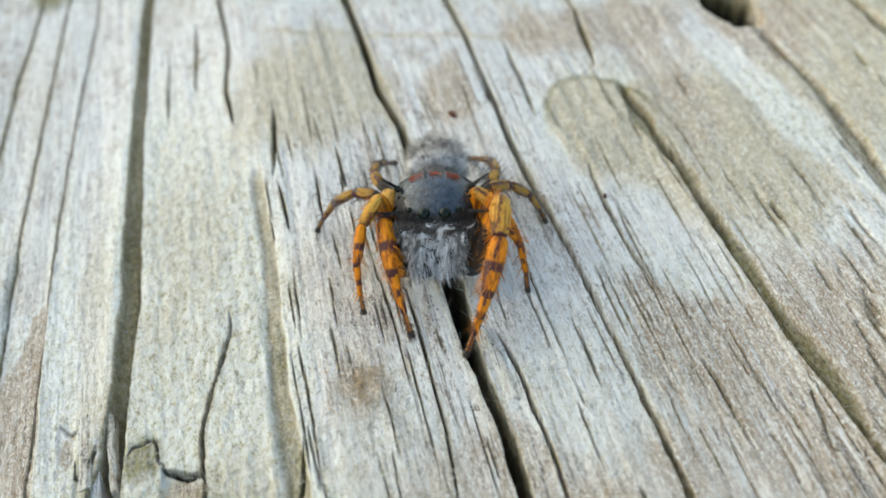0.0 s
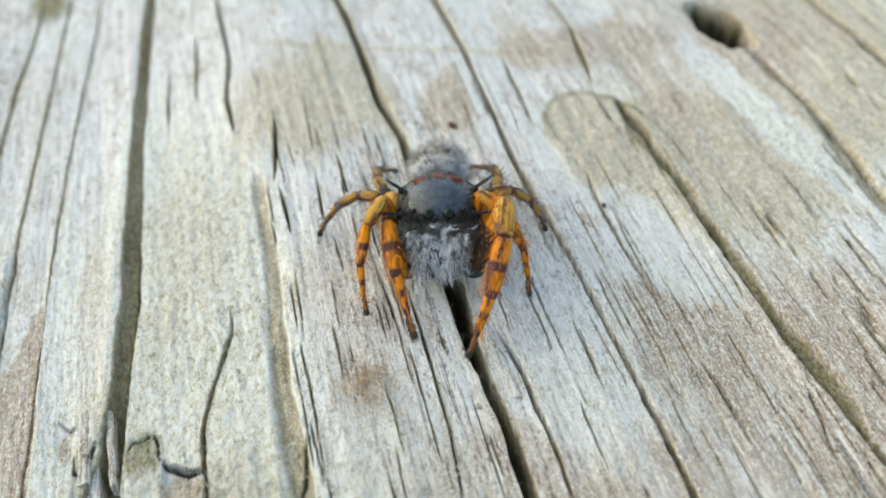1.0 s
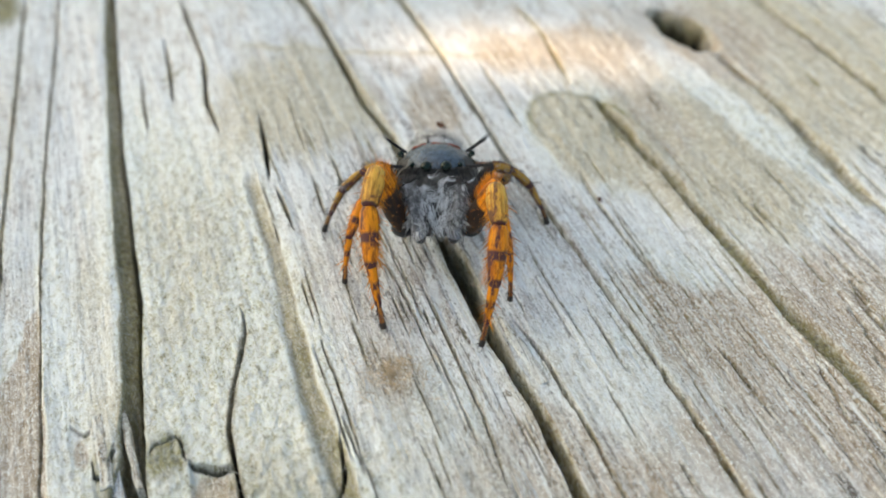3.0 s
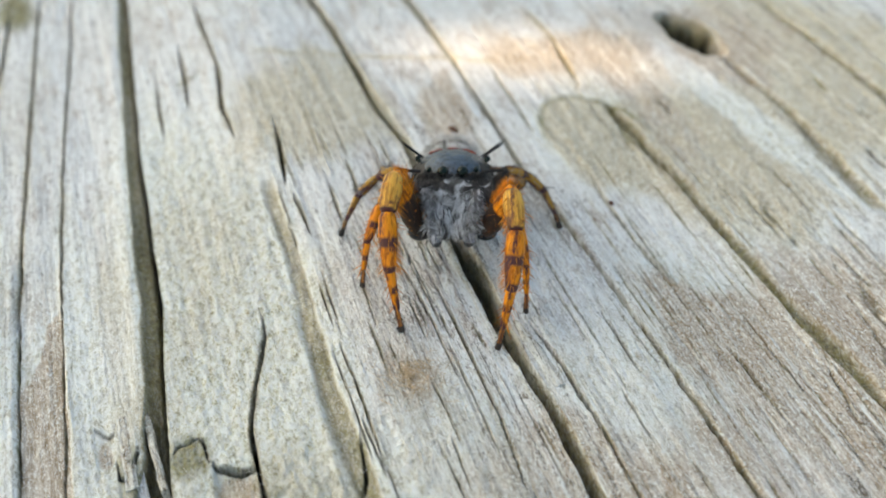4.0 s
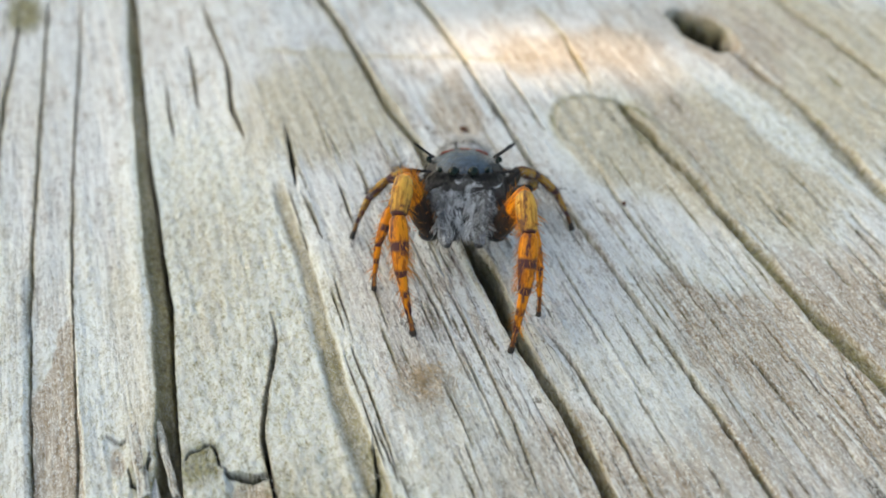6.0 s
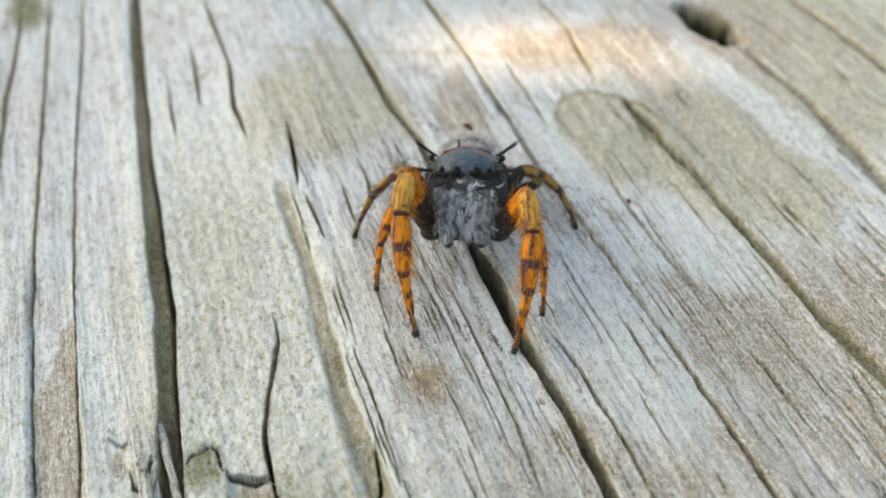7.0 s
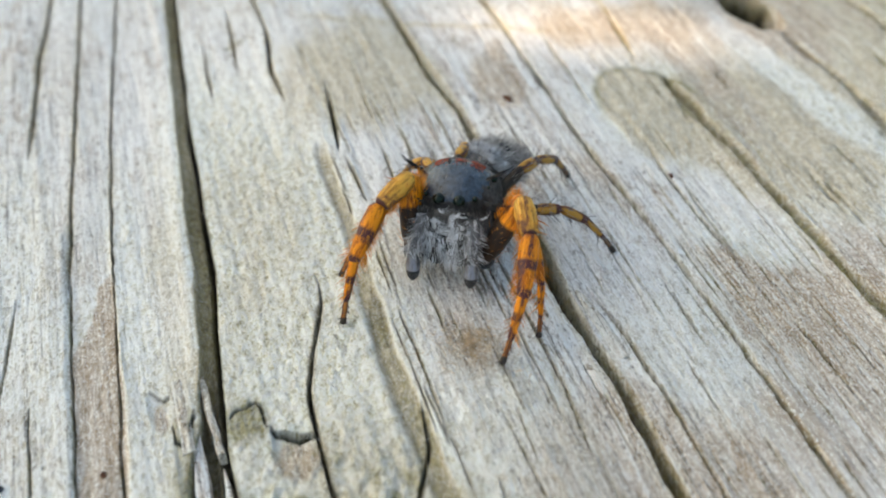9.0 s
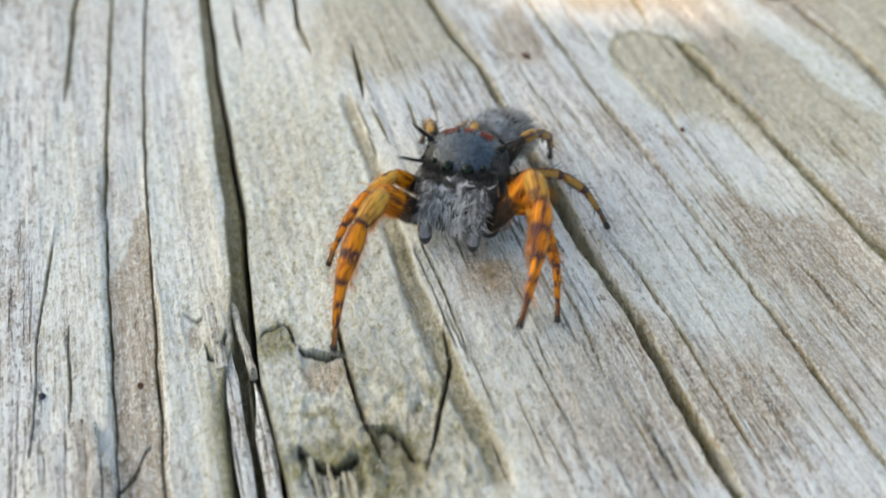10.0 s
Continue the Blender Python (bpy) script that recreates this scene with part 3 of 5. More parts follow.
S.patch(S.rust, 14.0, -8.0, 5.0, 6.0, 0.48, 0.6, 0, 19)
S.patch(S.rust, 17.0, 13.0, 8.0, 5.0, 0.40, 0.5, 0, 51)
S.patch(S.rust, 13.0, 5.0, 5.0, 4.0, 0.22, 0.5, 0, 52)
S.patch(S.rust, 0.0, -12.0, 5.0, 4.0, 0.46, 0.5, 0, 20)
S.patch(S.rust, -3.0, -1.0, 2.5, 5.0, 0.36, 0.5, 0, 21)
S.patch(S.rust, 4.0, -1.0, 2.2, 5.0, 0.36, 0.5, 0, 57)
# a thin layer of harder wood that ends in a rounded edge behind the spider
hump = np.sqrt(((X - 9.9 + 0.12 * (Y - 6)) / 2.7) ** 2 + (np.maximum(Y - 5.0, 0) / 5.0) ** 2) + 0.06 * octaves(X * 1.5, Y * 1.0, 36, 3)
rim = np.exp(-((hump - 0.99) / 0.045) ** 2) * smooth(5.5, 8.0, Y) * (0.9 + 0.6 * octaves(X * 2, Y * 2, 38, 3))
hump = (1 - smooth(0.93, 1.02, hump)) * smooth(1.5, 6.0, Y + 1.2 * octaves(X * 2.2, Y * 0.2, 42, 3))
S.h += 0.03 * hump
S.moss += 0.8 * np.clip(rim, 0, 1) * (1 - S.moss)
S.tan += 1.0 * hump * (1 - S.tan)
S.bleach += 0.7 * np.exp(-((X - 5.5) / 2.0) ** 2 - ((Y - 9.0) / 4.0) ** 2) * (1 - hump) * (1 - S.bleach)
# patches where the grey skin is bleached, bare or stained, with clear edges
right_side = smooth(2.0, 5.0, X) * near
S.bleach += 0.9 * right_side * smooth(0.10, 0.20, octaves(X * 0.36, Y * 0.15, 81, 5)) * (1 - S.bleach)
S.rust += 0.22 * right_side * smooth(0.12, 0.24, octaves(X * 0.45, Y * 0.17, 82, 5)) * (1 - S.rust)
S.tan += 0.28 * near * smooth(0.05, 0.32, octaves(X * 0.40, Y * 0.16, 83, 5)) * (1 - S.tan)
pale = np.zeros_like(X)
S.patch(pale, 17.6, 5.0, 1.1, 7.0, 0.95, 0.35, 8, 84)
S.patch(pale, 6.0, 9.5, 1.5, 5.5, 0.9, 0.3, 3, 85)
S.patch(pale, 2.4, 15.0, 1.6, 5.0, 0.6, 0.4, 3, 86)
S.patch(pale, 9.0, 0.5, 1.6, 2.2, 0.7, 0.4, 0, 87)
S.patch(pale, 3.8, -4.5, 2.4, 6.5, 0.9, 0.5, 3, 90)
S.patch(pale, 9.6, -2.6, 1.3, 2.6, 0.9, 0.4, 6, 91)
S.patch(pale, 7.0, 9.0, 1.4, 3.2, 0.9, 0.3, 3, 92)
for layer in (S.tan, S.rust):
    layer *= 1 - 0.85 * pale * (1 - hump)
S.bleach += 0.9 * pale * (1 - S.bleach)
S.patch(S.rust, 3.5, 10.4, 1.1, 2.2, 0.55, 0.5, 0, 88)
# an old tide mark across the planks
tide = np.interp(X, [-4.0, 0.5, 3.6, 6.6, 9.4, 12.7], [17.9, 16.4, 15.4, 14.3, 14.0, 13.3]) + 0.35 * octaves(X * 0.8, X * 0 + 2.0, 89, 4)
S.tan += 0.75 * np.exp(-((Y - tide) / 0.30) ** 2) * smooth(-5.0, -3.0, X) * (1 - smooth(10.7, 13.7, X)) * (1 - S.tan)
S.rust += 0.22 * smooth(0.0, 0.5, Y - tide) * (1 - smooth(3.0, 6.0, Y - tide)) * smooth(0.0, 2.0, X) * (1 - smooth(9.0, 13.0, X)) * (1 - S.rust)
# the crumbly, grained crust
for x, y, rx, ry, amount, turn, seed in ((-9.0, -1.0, 4.0, 15.0, 1.0, 0, 40), (-14.3, -3.0, 0.9, 12.0, 0.6, 0, 42), (-8.5, -11.5, 4.0, 4.0, 0.9, 0, 43),
                                         (15.0, 3.5, 5.0, 6.5, 0.8, 10, 44), (24.0, 8.0, 5.0, 9.0, 0.6, 0, 45), (9.9, 6.5, 3.0, 4.0, 0.8, 0, 46), (-16.0, -4.0, 1.0, 8.0, 0.6, 0, 47), (-18.0, 0.0, 1.2, 12.0, 0.5, 0, 48), (8.5, -6.0, 3.0, 4.5, 0.55, 6, 54), (3.8, -9.0, 2.5, 4.0, 0.45, 0, 55), (-2.5, -9.0, 2.5, 4.0, 0.5, 0, 56)):
    S.patch(S.crust, x, y, rx, ry, amount, 0.5, turn, seed)
S.patch(S.moss, -8.8, -10.8, 3.2, 3.4, 0.15, 0.5, 0, 49)
S.patch(S.moss, -13.2, -10.5, 0.9, 3.5, 0.40, 0.5, 0, 50)
crumbly = np.exp(-((X + 8.8) / 3.2) ** 4 - ((Y + 11.5) / 4.0) ** 4)
S.h += crumbly * (0.14 * octaves(X * 1.6, Y * 1.1, 29, 4) + 0.14 * octaves(X * 4.5, Y * 3.0, 41, 3))
S.moss += 0.85 * crumbly * smooth(0.12, 0.45, octaves(X * 2.6, Y * 1.8, 30, 4)) * (1 - S.moss)
S.h += near * S.crust * (0.07 * octaves(X * 2.2, Y * 1.5, 27, 3) + 0.05 * octaves(X * 5.0, Y * 3.2, 28, 2))
S.h += 0.03 * near * S.tan


def surface_at(x, y):
    """The height of the built surface in mm."""
    return float(S.h[min(np.searchsorted(gy, y), len(gy) - 1), min(np.searchsorted(gx, x), len(gx) - 1)])


def build_board():
    """The board as one closed mesh: the worn top, sides and underside."""
    ny, nx = S.x.shape
    top = np.stack([S.x, S.y, S.h], -1).reshape(-1, 3)
    low = top.copy()
    low[:, 2] = -28.0
    idx = np.arange(nx * ny).reshape(ny, nx)
    quads = np.stack([idx[:-1, :-1], idx[:-1, 1:], idx[1:, 1:], idx[1:, :-1]], -1).reshape(-1, 4)
    rim = np.concatenate([idx[0], idx[1:, -1], idx[-1, -2::-1], idx[-2:0:-1, 0]])
    n = len(top)
    bottom = top[rim].copy()
    bottom[:, 2] = -28.0
    k = np.arange(len(rim))
    k2 = (k + 1) % len(rim)
    sides = np.stack([n + k, n + k2, rim[k2], rim[k]], -1)
    verts = np.concatenate([top, bottom, [(0.0, 0.0, -28.0)]]) * MM
    under = np.stack([n + k2, n + k, np.full(len(rim), n + len(rim))], -1)
    faces = [*quads.tolist(), *sides.tolist(), *under.tolist()]
    me = bpy.data.meshes.new("deck_board")
    me.from_pydata(verts.tolist(), [], faces)
    me.polygons.foreach_set("use_smooth", [True] * len(quads) + [False] * (len(faces) - len(quads)))
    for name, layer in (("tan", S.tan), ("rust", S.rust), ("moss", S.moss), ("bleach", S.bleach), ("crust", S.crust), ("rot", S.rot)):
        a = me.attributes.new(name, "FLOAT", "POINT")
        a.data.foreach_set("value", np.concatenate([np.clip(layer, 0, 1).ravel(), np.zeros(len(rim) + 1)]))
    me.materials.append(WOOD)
    ob = new("deck_board", me)
    return tagged(ob, "grey weathered wooden deck board, split and flaking along the grain", "deck board", "deck boards", "structure")


BOARD = build_board()


# ---- mesh helpers ----
def part(name, bm, material, parent=None, label=""):
    """Links a bmesh (in mm) as one mesh object, under a thing or a part."""
    me = bpy.data.meshes.new(name)
    bmesh.ops.scale(bm, vec=(MM, MM, MM), verts=bm.verts)
    bm.to_mesh(me)
    bm.free()
    me.materials.append(material)
    me.polygons.foreach_set("use_smooth", [True] * len(me.polygons))
    ob = new(name, me)
    ob.parent = parent
    if label:
        ob["label"] = label
    return ob


def raw_part(name, verts, faces, material, parent=None, label=""):
    me = bpy.data.meshes.new(name)
    me.from_pydata([(x * MM, y * MM, z * MM) for x, y, z in verts], [], faces)
    me.materials.append(material)
    me.polygons.foreach_set("use_smooth", [True] * len(me.polygons))
    ob = new(name, me)
    ob.parent = parent
    if label:
        ob["label"] = label
    return ob


def tube(profile, sides=12, flat=1.0):
    """A closed body of revolution about z from (z, radius) pairs."""
    bm = bmesh.new()
    rings = []
    for z, r in profile:
        rings.append([bm.verts.new((r * math.cos(2 * math.pi * k / sides), flat * r * math.sin(2 * math.pi * k / sides), z)) for k in range(sides)])
    for a, b in zip(rings, rings[1:]):
        for k in range(sides):
            bm.faces.new((a[k], a[(k + 1) % sides], b[(k + 1) % sides], b[k]))
    bm.faces.new(rings[0][::-1])
    bm.faces.new(rings[-1])
    return bm


def shaped_ball(shape, rings=24, sides=32):
    """A ball whose unit vectors are sent through shape()."""
    bm = bmesh.new()
    bmesh.ops.create_uvsphere(bm, u_segments=sides, v_segments=rings, radius=1.0)
    for v in bm.verts:
        v.co = shape(v.co.normalized())
    bm.normal_update()
    return bm


def sgnpow(v, e):
    return math.copysign(abs(v) ** e, v)


def box_mesh(sx, sy, sz, bevel):
    bm = bmesh.new()
    bmesh.ops.create_cube(bm, size=1.0)
    bmesh.ops.scale(bm, vec=(sx, sy, sz), verts=bm.verts)
    bmesh.ops.bevel(bm, geom=bm.edges[:], offset=bevel, segments=2, affect="EDGES")
    return bm


class Fur:
    """Tapered three-sided strands, gathered in one mesh."""
    def __init__(self, seed):
        self.v, self.f, self.r = [], [], random.Random(seed)

    def strand(self, root, way, length, radius, bend=(0, 0, 0), steps=3):
        way = Vector(way).normalized()
        side = way.orthogonal().normalized()
        other = way.cross(side)
        base = len(self.v)
        for k in range(steps):
            s = k / steps
            c = Vector(root) + way * (length * s) + Vector(bend) * (length * s * s)
            r = radius * (1 - 0.75 * s)
            self.v += [tuple(c + (side * math.cos(a) + other * math.sin(a)) * r) for a in (0, 2.094, 4.189)]
        self.v.append(tuple(Vector(root) + way * length + Vector(bend) * length))
        for k in range(steps - 1):
            for j in range(3):
                a, b = base + 3 * k + j, base + 3 * k + (j + 1) % 3
                self.f.append((a, b, b + 3, a + 3))
        tip, last = len(self.v) - 1, base + 3 * (steps - 1)
        self.f += [(last + j, last + (j + 1) % 3, tip) for j in range(3)]

    def done(self, name, material, parent, label=""):
        return tagged(raw_part(name, self.v, self.f, material, parent, label), kind="stuff")


# ---- surroundings: the deck's other boards, joists, ground, and an unseen twig added to shade this spot ----
def build_deck():
    for k in (-4, -3, -2, -1, 1, 2, 3, 4):
        ob = part("deck_board", box_mesh(140, 2000, 28, 2.0), DECK)
        ob.matrix_world = pose(k * 0.146, 0, -0.0145)
        tagged(ob, "grey weathered wooden deck board beside its neighbours", "deck board", "deck boards", "structure")
    for y in (-0.6, 0.0, 0.6):
        ob = part("joist", box_mesh(1400, 45, 90, 2.0), DECK)
        ob.matrix_world = pose(0, y, -0.028 - 0.0455)
        tagged(ob, "rough timber joist under the deck boards", "joist", "joists", "structure")
    bm = bmesh.new()
    bmesh.ops.create_grid(bm, x_segments=40, y_segments=40, size=3.0e6)
    ground = part("ground", bm, SOIL)
    ground.location.z = -0.119
    tagged(ground, "dry grassy ground around the deck", "ground", kind="structure")


build_deck()


def leaf_mesh():
    verts, faces = [], []
    n = 9
    for k in range(n):
        s = k / (n - 1)
        w = 17 * math.sin(math.pi * s) ** 0.8 * (1 - 0.25 * s)
        y = -26 + 52 * s
        verts += [(-w, y, 3.0 * (w / 17)), (0, y, 0.8 * math.sin(3 * s)), (w, y, 3.0 * (w / 17))]
    for k in range(n - 1):
        for j in (0, 1):
            a = 3 * k + j
            faces.append((a, a + 1, a + 4, a + 3))
    return verts, faces


def build_branch():
    """An unseen leafy branch added in the sun's way; a gap between its leaves lets a fleck of sun through."""
    reach = 430.0
    right = Vector((0, 0, 1)).cross(SUN_WAY).normalized()
    up = SUN_WAY.cross(right)
    gap = Vector((9.9, 13.6, 0.0))
    centre = gap + SUN_WAY * reach
    hub = tagged(new("shrub"), "unseen leafy green shrub leaning over the deck, added to shade the board", "shrub")
    hub.location = centre * MM
    frame_m = Matrix((right, up, SUN_WAY)).transposed().to_4x4()
    # sample points of the gap, in the branch's plane
    holes = []
    for a in range(12):
        g = Vector((math.cos(a * math.pi / 6), math.sin(a * math.pi / 6)))
        p = Vector((7.4 * g.x * 0.94 + 2.3 * g.y * 0.35, -7.4 * g.x * 0.35 + 2.3 * g.y * 0.94, 0))
        holes.append((p.dot(right), p.dot(up)))
    holes.append((0.0, 0.0))
    verts, faces = leaf_mesh()
    first = raw_part("leaf", verts, faces, LEAF, hub)
    r = random.Random(7)
    spots = []
    # leaves that border the gap, long side along its rim
    for ring, reach_out in ((14, 15.5), (14, 30.0)):
        for k in range(ring):
            a = 2 * math.pi * (k + 0.5 * (ring > 14)) / ring
            g = Vector((math.cos(a), math.sin(a)))
            p = Vector((7.4 * g.x * 0.94 + 2.3 * g.y * 0.35, -7.4 * g.x * 0.35 + 2.3 * g.y * 0.94, 0))
            h = Vector((p.dot(right), p.dot(up)))
            out = h.normalized()
            spots.append((h.x + out.x * reach_out, h.y + out.y * reach_out, math.degrees(math.atan2(out.y, out.x)) + r.uniform(-8, 8), r.uniform(-6, 6)))
    while len(spots) < 250:
        u, v, turn = r.uniform(-105, 105), r.uniform(-95, 95), r.uniform(0, 360)
        c, s = math.cos(radians(turn)), math.sin(radians(turn))
        if not any(((c * (a - u) + s * (b - v)) / 19.0) ** 2 + ((-s * (a - u) + c * (b - v)) / 28.0) ** 2 < 1 for a, b in holes):
            spots.append((u, v, turn, r.uniform(-14, 14)))
    for k, (u, v, turn, tip) in enumerate(spots):
        ob = new("leaf", first.data) if k else first
        ob.parent = hub
        ob.matrix_local = frame_m @ pose(u * MM, v * MM, r.uniform(-25, 25) * MM, tip, tip * 0.7, turn)
    twig = Fur(3)
    twig.strand(frame_m @ Vector((-130, -40, 8)), frame_m.to_3x3() @ Vector((1, 0.35, 0)), 260, 3.0, frame_m.to_3x3() @ Vector((0, 0.1, 0)), 6)
    raw_part("twig", twig.v, twig.f, BARK, hub)
    # the stem rises from the ground beside the deck and arches over
    foot, crest, end = Vector((-900, 420, -119)) - centre, Vector((-760, 380, 520)) - centre, Vector((0, 0, 10))
    rings, sides, n, k = [], [], 16, 8
    for i in range(n + 1):
        s = i / n
        p = foot * (1 - s) ** 2 + crest * (2 * s * (1 - s)) + end * s * s
        way = ((crest - foot) * (1 - s) + (end - crest) * s).normalized()
        a = way.orthogonal().normalized()
        b = way.cross(a)
        rings += [tuple(p + (a * math.cos(j * 2 * math.pi / k) + b * math.sin(j * 2 * math.pi / k)) * (11 - 8 * s)) for j in range(k)]
    for i in range(n):
        for j in range(k):
            sides.append((i * k + j, i * k + (j + 1) % k, (i + 1) * k + (j + 1) % k, (i + 1) * k + j))
    raw_part("stem", rings, sides, BARK, hub)
    # unseen leaf added to cover the gap, then uncover the sun fleck
    loose = raw_part("swaying_leaf", verts, faces, LEAF)
    tagged(loose, "unseen single green leaf, added to sway off the shrub's sun gap", "leaf")
    at = Matrix.Translation(centre * MM) @ frame_m
    return loose, at


SWAY, SWAY_AT = build_branch()


# ---- splinters and slivers of the board ----
def splinter(x0, y0, x1, y1, width, top, tip=0.3, thick=0.5, seed=0, stain=(0.4, 0.0, 0.15)):
    """A sliver of wood along the board's grain, ragged at its far end; top is its height at either end, over the mean surface."""
    r = random.Random(seed)
    n, verts, faces = 10, [], []
    for k in range(n):
        s = k / (n - 1)
        x, y = x0 + (x1 - x0) * s + r.uniform(-.04, .04), y0 + (y1 - y0) * s
        w = width * (tip + (1 - tip) * min(1.0, s * 3.0)) * r.uniform(0.85, 1.1) / 2
        z = level(x) + top[0] + (top[1] - top[0]) * s
        verts += [(x - w, y, z - thick), (x - w * 0.95, y, z - 0.04 + r.uniform(-.03, .03)), (x - w * 0.3, y + r.uniform(-.1, .1), z + r.uniform(-.03, .03)),
                  (x + w * 0.4, y, z + r.uniform(-.04, .03)), (x + w * 0.95, y, z - 0.05 + r.uniform(-.03, .03)), (x + w, y, z - thick)]
    for k in range(n - 1):
        for j in range(6):
            a, b = 6 * k + j, 6 * k + (j + 1) % 6
            faces.append((a, b, b + 6, a + 6))
    faces += [tuple(range(5, -1, -1)), tuple(range(6 * n - 6, 6 * n))]
    ob = raw_part("splinter", verts, faces, WOOD, BOARD)
    for name, value in zip(("tan", "rust", "moss"), stain):
        ob.data.attributes.new(name, "FLOAT", "POINT").data.foreach_set("value", [value] * len(verts))
    ob.data.polygons.foreach_set("use_smooth", [False] * len(ob.data.polygons))
    return ob


def build_splinters():
    # slivers in the deep split
    splinter(-12.45, -2.0, -12.15, -6.8, 0.26, (-0.25, 0.0), 0.2, 0.6, 1)
    splinter(-12.82, -4.9, -13.12, -13.5, 0.50, (-0.22, -0.05), 0.3, 1.2, 2, (0.15, 0.0, 0.0))
    splinter(-12.15, -7.2, -12.38, -14.0, 0.50, (-0.30, -0.08), 0.12, 1.2, 3, (0.0, 0.0, 0.0))
    splinter(-13.2, -3.2, -13.15, -6.4, 0.45, (0.12, 0.10), 0.9, 0.4, 4)
    # broken block ends beyond the brown strip
    for k, (x, y, w, z) in enumerate(((-19.25, -8.7, 0.62, 0.16), (-18.65, -8.0, 0.70, 0.22), (-18.0, -7.6, 0.62, 0.20), (-17.5, -7.9, 0.40, 0.26), (-17.15, -9.2, 0.30, 0.12))):
        splinter(x, y, x - 0.15, y - 7.0, w, (z + 0.25, z + 0.15), 0.85, 1.0, 10 + k, (0.35, 0.35 * (k == 3), 0.0))
    splinter(-17.75, -10.1, -16.9, -10.3, 0.10, (0.42, 0.40), 0.8, 0.1, 18)
    # crumbled fibres below the cross crack
    r = random.Random(33)
    x = -11.7
    while x < -8.9:
        w = r.uniform(0.08, 0.30)
        y = -10.9 - 0.38 * (x + 11.4) + r.uniform(-0.9, 0.2)
        z = -0.18 + r.uniform(-0.22, 0.20)
        splinter(x + w / 2, y, x + w / 2 + r.uniform(-0.25, 0.15), y - r.uniform(1.2, 4.0), w, (z, z + r.uniform(-0.15, 0.1)), r.uniform(0.6, 1.0), 0.6, 100 + int(x * 100), (r.uniform(0.2, 0.9), 0.0, r.uniform(0.0, 0.6)))
        x += w + r.choice((0.0, 0.02, 0.10))
    # lifted slivers on the strip beside the spider
    splinter(1.45, -4.0, 1.75, -7.5, 0.45, (0.10, 0.05), 0.4, 0.4, 31)


build_splinters()


# ---- small litter on the board ----
def build_litter():
    r = random.Random(21)
    wad = Fur(5)
    for k in range(260):
        a, q = r.uniform(0, 6.28), abs(r.gauss(0, 0.8))
        x, y = -3.2 + q * math.cos(a), -5.6 + 1.2 * q * math.sin(a)
        t = r.uniform(0, 6.28)
        wad.strand((x, y, surface_at(x, y) + 0.03), (math.cos(t), math.sin(t), r.uniform(0, 0.35)), r.uniform(0.25, 0.7), 0.013, (r.uniform(-.9, .9), r.uniform(-.9, .9), -0.25))
    tagged(raw_part("fibre_tuft", wad.v, wad.f, TUFT), "tuft of pale tan wood fibres stuck on the board", "wood fibres", kind="stuff")
    loose = Fur(6)
    pit = np.maximum(S.rot, np.maximum(np.roll(S.rot, 4, 1), np.roll(S.rot, -4, 1)))      # in and beside cracks none lie
    for k in range(9000):
        cx, cy, qx, qy = r.choice(((3, -7, 4, 4), (-8.5, -3, 1.8, 6), (0, -2, 5, 6), (8, -4, 3.5, 5), (4, -11, 6, 3), (-3, -9, 2, 4)))
        x, y = r.gauss(cx, qx), r.gauss(cy, qy)
        if -13.4 < x < -11.2 or not -20 < x < 20 or not -18 < y < 14 or r.random() < smooth(3.0, 14.0, y) or pit[min(np.searchsorted(gy, y), len(gy) - 1), min(np.searchsorted(gx, x), len(gx) - 1)] > 0.25:
            continue
        t = r.gauss(1.57, 0.7)
        loose.strand((x, y, surface_at(x, y) + 0.02), (math.cos(t), math.sin(t), r.uniform(0.0, 0.3)), r.uniform(0.18, 0.75), r.uniform(0.006, 0.013), (r.uniform(-.8, .8), r.uniform(-.6, .6), -0.25), 3)
    tagged(raw_part("wood_fibres", loose.v, loose.f, FIBRE), "loose whitish wood fibres lifting off the board", "wood fibres", kind="stuff")
    for x, y, sx, sy, sz, turn in ((3.3, 8.6, 0.15, 0.30, 0.12, 20), (8.1, 1.6, 0.09, 0.12, 0.08, 0), (-15.9, -6.4, 0.10, 0.14, 0.10, 10), (-19.1, -5.9, 0.12, 0.15, 0.1, 0)):
        bm = shaped_ball(lambda d: Vector((d.x * sx, d.y * sy, d.z * sz)) * (1 + 0.35 * noise.noise(d * 2.3 + Vector((x, y, 0)))), 8, 12)
        ob = part("bark_crumb", bm, DARKBIT if x < -18 else TANBIT)
        ob.matrix_world = pose(x * MM, y * MM, (level(x) + sz * 0.3) * MM, 0, 0, turn)
        tagged(ob, "small dark brown crumb of bark on the board", "bark crumb", "bark crumbs")


build_litter()


# ---- the spider; its own space: mm, forwards is -y, x to the right of one who faces it ----
def carapace_shape(d):
    """High and boxy in front, falling steeply behind the head."""
    x, y, z = sgnpow(d.x, 0.84), sgnpow(d.y, 0.78), sgnpow(d.z, 0.82)
    back, fore = max(0.0, y), max(0.0, -y)
    wide = 1.60 * (1 - 0.30 * back ** 2) * (1 - 0.16 * max(0.0, z) ** 2) * (1 - 0.08 * fore)
    top = 1.32 * (1 - 0.62 * back ** 1.5) * (1 - 0.20 * fore ** 2)
    py = (1.85 if y > 0 else 2.0) * y
    if z > 0:
        py += 0.15 * z * fore
    return Vector((wide * x, py, (top if z > 0 else 1.15) * z))


